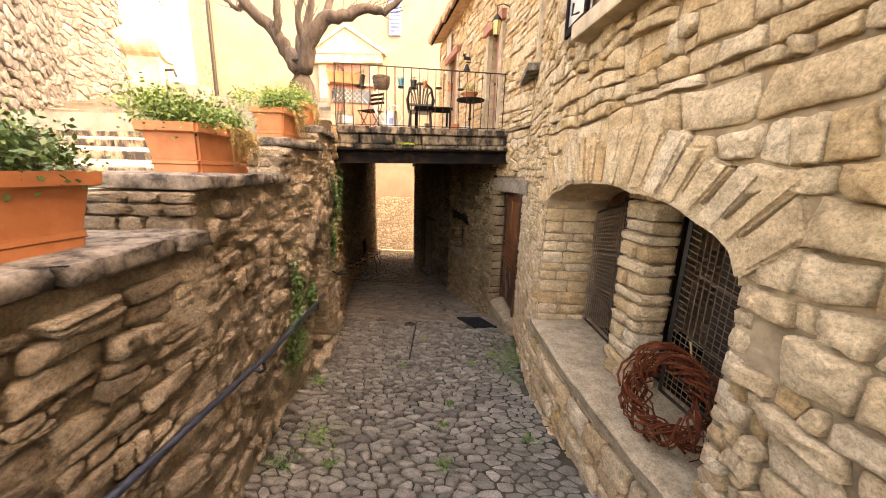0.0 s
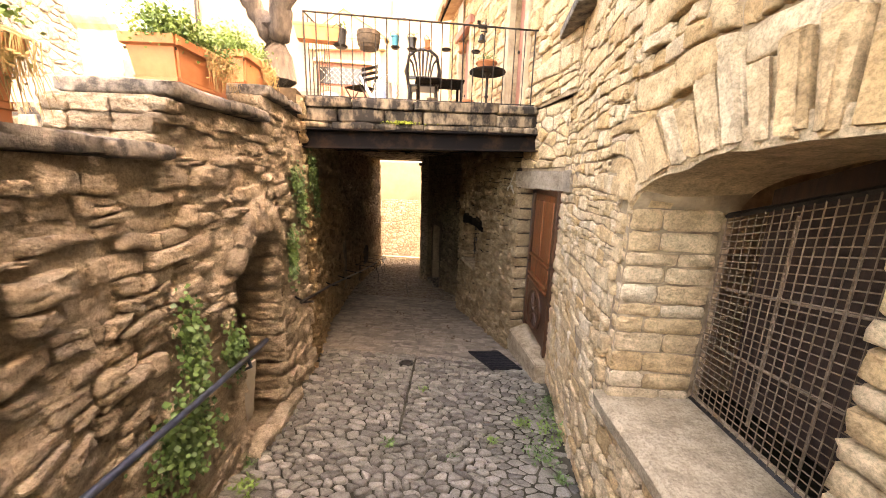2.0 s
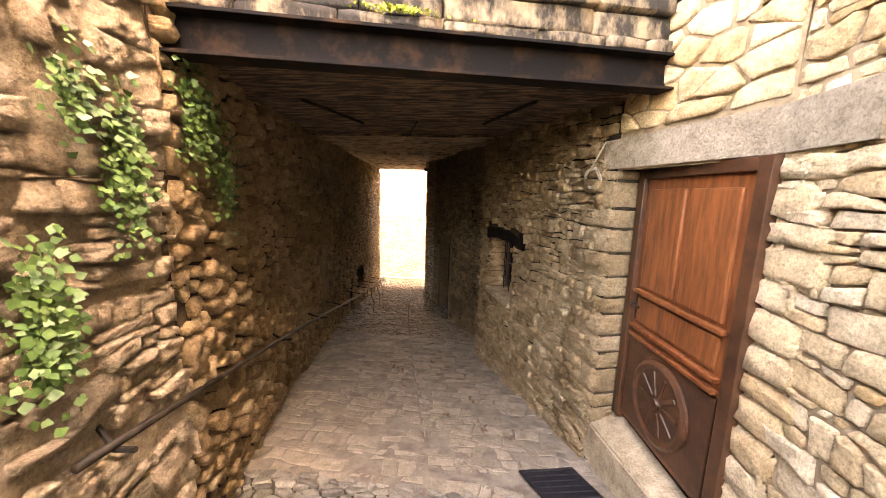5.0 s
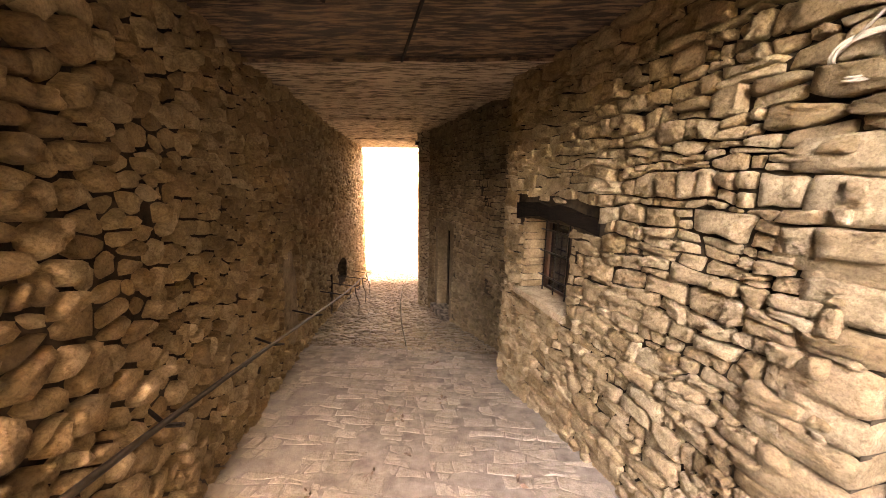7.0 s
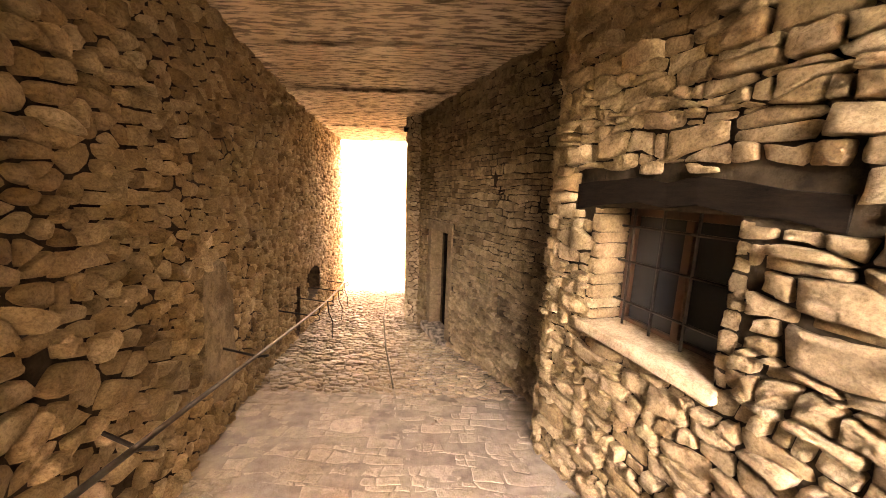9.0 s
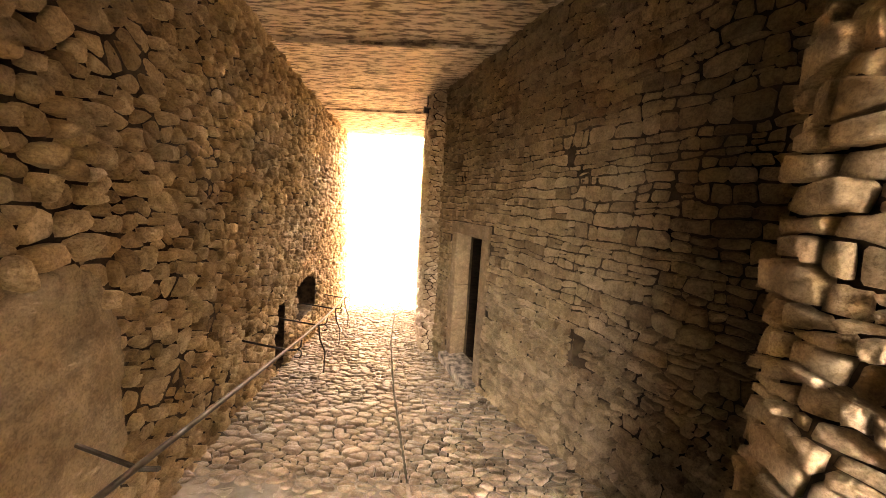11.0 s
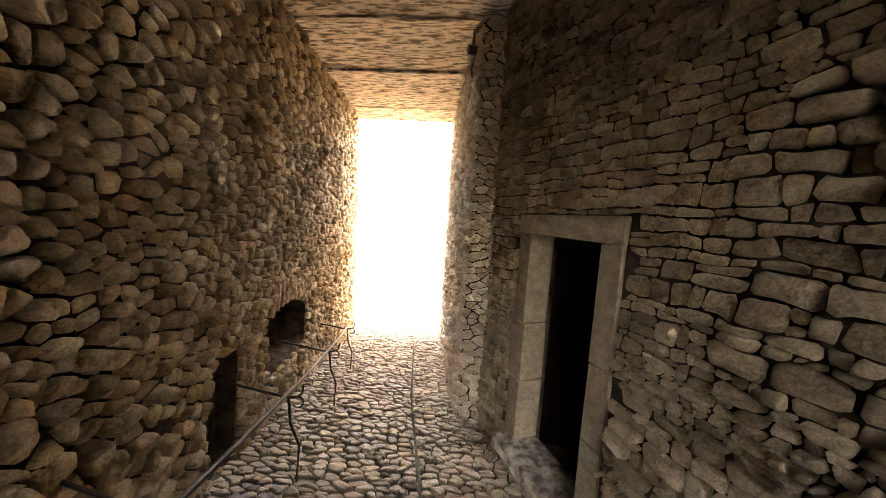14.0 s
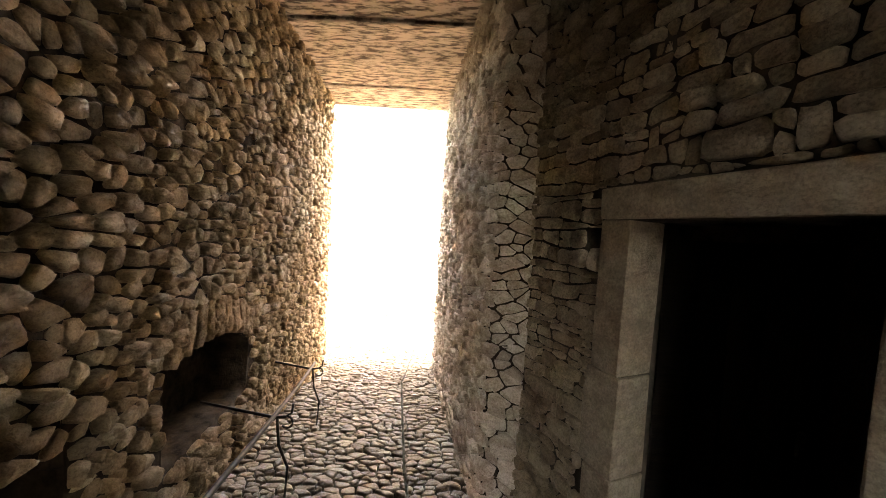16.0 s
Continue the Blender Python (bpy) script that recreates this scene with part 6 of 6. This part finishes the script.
for i in range(36):
    u = PR_UP.len * i / 35
    a, b = PR_UP.at(u, 0.38, 3.85), PR_UP.at(u, -0.8, 4.18)
    part("tile", tube(bmesh.new(), [a, b], 0.085, 8), M_TILE, roof)
gut = part("eave_board", boxes(*[(PR_UP.at(PR_UP.len * (i + 0.5) / 4, 0.3, 3.78), (0.04, PR_UP.len / 4, 0.10), Matrix.Rotation(radians(17), 4, "Z")) for i in range(4)]), M_DARKWOOD, roof)

# house front behind the terrace
ped = thing("stone_portal", "pale stone doorway with a triangular pediment", "portal", pose(-4.2, 13.86, 1.2))
for sx in (-1, 1):
    part("pilaster", boxes(((sx * 0.95, 0, 1.3), (0.3, 0.12, 2.6)), bevel=0.015), M_SLAB, ped)
part("entablature", boxes(((0, -0.05, 2.75), (2.6, 0.25, 0.3)), bevel=0.02), M_SLAB, ped)
bm = bmesh.new()
for y in (-0.2, 0.05):
    for x, z in ((-1.4, 2.9), (1.4, 2.9), (0, 3.75)):
        bm.verts.new((x, y, z))
bm.verts.ensure_lookup_table()
v = bm.verts
for idx in ((0, 1, 2), (5, 4, 3), (0, 3, 4, 1), (1, 4, 5, 2), (2, 5, 3, 0)):
    bm.faces.new([v[i] for i in idx])
part("pediment", bm, M_SLAB, ped)
for sx in (-1, 1):
    part("raking_cornice", boxes(((sx * 0.72, -0.12, 3.37), (1.72, 0.28, 0.12), Matrix.Rotation(sx * math.atan2(0.85, 1.4), 4, "Y")), bevel=0.015), M_SLAB, ped)
part("door", boxes(((0, 0, 1.3), (1.6, 0.06, 2.6))), M_PINKWOOD, ped, "faded brown door")
bw = thing("house_window", "tall narrow window with a faded blue shutter", "window", pose(-2.45, 13.88, 4.85))
part("shutter", boxes(((0, -0.02, 0.55), (0.42, 0.05, 1.3)), bevel=0.006), M_BLUE, bw, "faded blue shutter")
for i in range(9):
    part("louvre", boxes(((0, -0.05, 0.05 + i * 0.12), (0.36, 0.02, 0.05), Matrix.Rotation(0.5, 4, "X"))), M_BLUE, bw)
ob = part("downpipe", tube(bmesh.new(), [(-9.35, 13.8, 1.8), (-9.3, 13.8, 9)], 0.07, 10), M_IRON)
tagged(ob, "dark rainwater downpipe at the corner of the house", "downpipe")
fo = thing("stone_fountain", "pale carved stone pillar fountain beside the ramp", "fountain", pose(-7.1, 8.75, ramp_z(8.6) - 0.1, 0, 0, 10))
part("plinth", boxes(((0, 0, 0.2), (1.05, 0.7, 0.4)), bevel=0.03, rough=0.02), M_STEP, fo)
part("pillar", boxes(((-0.1, 0, 0.9), (0.72, 0.5, 1.2)), bevel=0.03, rough=0.02), M_SLAB, fo)
bm = lathe([(0.36, -0.42), (0.40, -0.3), (0.40, 0.3), (0.36, 0.42)], 20, Matrix.Translation((-0.1, 0, 1.55)) @ Matrix.Rotation(radians(90), 4, "Y"))
part("rounded_cap", bm, M_SLAB, fo)
part("spout", tube(bmesh.new(), [(0.25, -0.1, 1.0), (0.5, -0.2, 1.0), (0.55, -0.2, 0.85)], 0.03, 8), M_IRON, fo)
part("basin", boxes(((0.75, -0.1, 0.45), (0.75, 0.55, 0.5)), bevel=0.03, rough=0.02), M_STEP, fo)
for (x, y, s, sd) in ((-5.2, 9.0, 1.6, 70), (-11.5, 14.5, 4.0, 71), (-12.4, 13.0, 3.0, 72)):
    rng = random.Random(sd)
    bm = bmesh.new()
    for i in range(6):
        leaf_mass(bm, (rng.uniform(-0.2, 0.2) * s, rng.uniform(-0.1, 0.1) * s, 0.1 * s + rng.uniform(0, 0.2) * s), (0.12 * s, 0.1 * s, 0.1 * s), 60, 0.05 * math.sqrt(s), rng)
    stalks(bm, (0, 0, -0.1), (0.1, 0.1), 0.4 * s, 10, rng, 0.01)
    ob = part("shrub", bm, M_LEAF)
    ob.location = (x, y, ramp_z(y) + (0 if s < 2 else 3.2))
    tagged(ob, "dark green shrub growing by the old walls", "shrub")


def tree():
    rng = random.Random(12)
    base = Vector((-3.0, 7.6, ramp_z(7.6) - 0.05))
    top = thing("tree", "pollarded bare tree with thick gnarled limbs", "tree", Matrix.Translation(base))
    bm = bmesh.new()
    tube(bm, [(0, 0, 0), (0.03, 0, 0.3), (-0.02, 0.02, 0.7), (0.0, 0, 1.1)], 0.27, 12, 0.21)
    part("trunk", bm, M_BARK, top, smooth=True)
    tips = []

    def limb(name, pts, r0, r1):
        """A gnarled limb through a few bends, with knots along it."""
        way = []
        for a, b in zip(pts, pts[1:]):
            for k in range(4):
                p = Vector(a).lerp(Vector(b), k / 4) + Vector([rng.uniform(-0.025, 0.025) for _ in range(3)])
                way.append(p)
        way.append(Vector(pts[-1]))
        part(name, tube(bmesh.new(), way, r0, 9, r1), M_BARK, top, smooth=True)
        for i in range(len(way) // 2, len(way), 2):
            tips.append((way[i], (way[i] - way[i - 1]).normalized()))

    limb("limb", [(-0.03, 0, 0.95), (-0.35, 0.1, 1.35), (-0.5, 0.0, 1.65), (-0.95, -0.15, 2.05), (-1.25, -0.2, 2.4), (-1.7, -0.1, 2.75)], 0.17, 0.05)
    limb("limb", [(0.05, 0, 0.95), (0.22, -0.1, 1.4), (0.55, -0.15, 1.8), (0.9, -0.1, 1.85), (1.35, 0.0, 2.05), (1.65, 0.05, 1.98), (2.1, 0.1, 2.3)], 0.17, 0.045)
    limb("limb", [(0.0, 0.1, 0.95), (-0.15, 0.3, 1.6), (0.05, 0.4, 2.1), (0.2, 0.3, 2.7)], 0.13, 0.05)
    limb("branch", [(-0.45, 0, 1.55), (-0.35, -0.1, 2.05), (-0.45, -0.1, 2.6)], 0.09, 0.04)
    limb("branch", [(0.5, -0.12, 1.75), (0.6, 0.1, 2.2), (0.85, 0.2, 2.7)], 0.09, 0.04)
    limb("branch", [(-0.9, -0.15, 2.0), (-1.3, 0.1, 2.05), (-1.6, 0.1, 2.3)], 0.06, 0.03)
    limb("branch", [(0.15, -0.1, 1.3), (0.1, -0.3, 1.8), (0.3, -0.35, 2.3)], 0.08, 0.035)
    for q, d in tips:
        bm = bmesh.new()
        for _ in range(4):
            e = (d + Vector((rng.uniform(-0.9, 0.9), rng.uniform(-0.9, 0.9), rng.uniform(-0.2, 0.9)))).normalized()
            ln = rng.uniform(0.25, 0.7)
            k1 = q + e * ln * 0.5 + Vector((rng.uniform(-0.05, 0.05), rng.uniform(-0.05, 0.05), 0.03))
            tube(bm, [q, k1, k1 + (e + Vector((rng.uniform(-0.4, 0.4), 0, 0.3))).normalized() * ln * 0.5], 0.009, 4, 0.003)
        part("twig_cluster", bm, M_BARK, top)["kind"] = "stuff"


tree()

# ---------------- tunnel ----------------
wm = frame_at(PR_B, (WIN["u0"] + WIN["u1"]) / 2, -2.0, -0.28)
win = thing("barred_window", "small dark wooden window behind iron bars", "window", wm)
ww = WIN["u1"] - WIN["u0"]
part("casement", boxes(((0, 0, 0.03), (ww, 0.05, 0.06)), ((0, 0, 0.82), (ww, 0.05, 0.06)), ((-ww / 2 + 0.03, 0, 0.42), (0.06, 0.05, 0.74)), ((ww / 2 - 0.03, 0, 0.42), (0.06, 0.05, 0.74)), ((0, 0, 0.42), (0.05, 0.05, 0.74)), bevel=0.004), M_DOORDARK, win)
part("pane", boxes(((0, -0.01, 0.42), (ww - 0.12, 0.012, 0.74))), M_GLASS, win, "dark glass")
for i in range(4):
    x = -ww / 2 + ww * (i + 0.5) / 4
    part("bar", tube(bmesh.new(), [(x, 0.1, 0.0), (x, 0.1, 0.85)], 0.009, 6), M_IRON, win)
for z in (0.2, 0.48, 0.72):
    part("crossbar", tube(bmesh.new(), [(-ww / 2, 0.1, z), (ww / 2, 0.1, z)], 0.009, 6), M_IRON, win)
bm = bmesh.new()
u0_, u1_ = PR_B.u_of(8.54), PR_B.u_of(9.9)
rows = []
for i in range(9):
    u = u0_ + (u1_ - u0_) * i / 8
    sag = 0.05 * math.sin(math.pi * i / 8)
    w = R5.uniform(-0.01, 0.01)
    rows.append([bm.verts.new(PR_B.at(u, d, z)) for d, z in ((0.03 + w, -1.17 + sag + 2 * w), (0.035 + w, -0.985 - 0.05 * (i < 2) + 2 * w), (-0.3, -0.985), (-0.3, -1.17 + sag))])
for p, q in zip(rows, rows[1:]):
    for j in range(4):
        bm.faces.new((p[j], p[(j + 1) % 4], q[(j + 1) % 4], q[j]))
bm.faces.new(rows[0])
bm.faces.new(rows[-1][::-1])
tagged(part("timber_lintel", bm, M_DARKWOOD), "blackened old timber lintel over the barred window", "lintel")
for uu in (WIN["u0"] - 0.02, WIN["u1"] + 0.02):
    z = -1.96
    while z < -1.2:
        h = min(R5.uniform(0.07, 0.13), -1.16 - z)
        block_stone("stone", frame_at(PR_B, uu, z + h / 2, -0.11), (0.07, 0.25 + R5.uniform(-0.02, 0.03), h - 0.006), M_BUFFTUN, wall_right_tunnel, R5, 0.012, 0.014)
        z += h
ob = part("window_sill_stone", boxes(((0, 0, 0), (ww + 0.08, 0.42, 0.07)), bevel=0.015, rough=0.008), M_SLABDIM)
ob.matrix_world = frame_at(PR_B, (WIN["u0"] + WIN["u1"]) / 2, -2.0, -0.12)
tagged(ob, "dusty pale stone sill of the barred window", "window sill")

d2m = frame_at(PR_C, (D2["u0"] + D2["u1"]) / 2, -4.14, 0.0)
w2 = D2["u1"] - D2["u0"]
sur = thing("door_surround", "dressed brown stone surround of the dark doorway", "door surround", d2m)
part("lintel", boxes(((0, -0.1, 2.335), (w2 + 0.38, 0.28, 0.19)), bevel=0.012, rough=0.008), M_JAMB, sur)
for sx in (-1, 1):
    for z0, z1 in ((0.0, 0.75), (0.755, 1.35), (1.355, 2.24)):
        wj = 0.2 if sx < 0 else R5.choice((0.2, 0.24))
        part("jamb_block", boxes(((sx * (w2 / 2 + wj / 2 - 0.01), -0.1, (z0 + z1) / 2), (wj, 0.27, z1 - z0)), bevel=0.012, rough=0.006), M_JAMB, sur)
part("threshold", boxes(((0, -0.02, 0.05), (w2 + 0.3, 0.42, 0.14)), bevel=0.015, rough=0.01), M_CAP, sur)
dd = thing("store_door", "dark wooden door standing open in the stone doorway", "door", d2m @ Matrix.Translation((w2 / 2 + 0.01, -0.28, 0.03)) @ Matrix.Rotation(radians(62), 4, "Z") @ Matrix.Translation((-w2 / 2, 0, 0)))
# Leaf and boards near black: the doorway's darkness is put into their colour.
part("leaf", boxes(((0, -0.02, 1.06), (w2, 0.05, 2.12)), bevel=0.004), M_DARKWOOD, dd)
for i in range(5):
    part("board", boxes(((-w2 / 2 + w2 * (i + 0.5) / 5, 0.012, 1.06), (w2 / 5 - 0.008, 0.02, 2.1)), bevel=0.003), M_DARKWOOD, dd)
part("latch", boxes(((-w2 * 0.36, 0.03, 1.0), (0.03, 0.03, 0.14)), bevel=0.004), M_IRON, dd, "iron latch")
fl = thing("floodlight", "small black floodlight fixed at the ceiling corner", "lamp", pose(-2.02, 15.72, 0.30, 0, 0, 20))
part("housing", boxes(((0, -0.02, 0), (0.15, 0.08, 0.11), Matrix.Rotation(0.5, 4, "X")), bevel=0.012), M_PLASTIC, fl)
part("glass", boxes(((0, -0.062, -0.022), (0.12, 0.01, 0.08), Matrix.Rotation(0.5, 4, "X"))), M_GLASS, fl)
part("arm", tube(bmesh.new(), [(0, 0.0, 0.05), (0.02, 0.03, 0.12), (0.02, 0.05, 0.28)], 0.012, 6), M_IRON, fl)
part("cable", tube(bmesh.new(), [(0.05, 0.02, -0.02), (0.0, 0.03, -0.2), (0.03, 0.05, -0.3), (0.05, 0.1, -0.1)], 0.006, 5), M_IRON, fl)
for pts in ([(-0.87, 7.95, 0.265), (-1.25, 9.25, 0.325)], [(0.25, 6.95, 0.225), (-0.15, 8.05, 0.27)], [(-1.6, 6.9, 0.22), (-1.5, 8.05, 0.27)]):
    ob = part("ceiling_rod", tube(bmesh.new(), pts, 0.014, 6), M_RUST)
    tagged(ob, "thin rusty iron rod under the tunnel ceiling", "rod", "rods under the ceiling")
for i in range(9):
    f = (i + 0.5) / 9
    u = n2a + (n2b - n2a) * f
    block_stone("arch_brick", frame_at(PL_B, u, NICHE_2["hi"](u) + 0.16, 0.0) @ Matrix.Rotation((f - 0.45) * 0.8, 4, "Y"), (0.115, 0.12, 0.34), M_TUN, wall_left_tunnel, R5, 0.02, 0.02)
ob = part("downpipe", tube(bmesh.new(), [(-2.40, 20.0, -4.2), (-2.40, 20.0, -2.4)], 0.05, 8), M_IRON)
tagged(ob, "dark pipe on the wall at the tunnel's exit", "downpipe")
for i in range(14):
    a = R5.uniform(6.3, 11.5)
    s_ = R5.uniform(0.01, 0.03)
    b_ = R5.uniform(lane_left(a) + 0.7, lane_right(a) - 0.3)
    bm = bmesh.new()
    leaf_mass(bm, (0, 0, 0.012), (0.03, 0.03, 0.004), 6, 0.05, R5)
    ob = part("dead_leaves", bm, M_CHEST)
    ob.location = (b_, a, ground_z(a) + 0.025)
    tagged(ob, "few dry brown leaves lying on the paving", "leaves", "leaf litter")
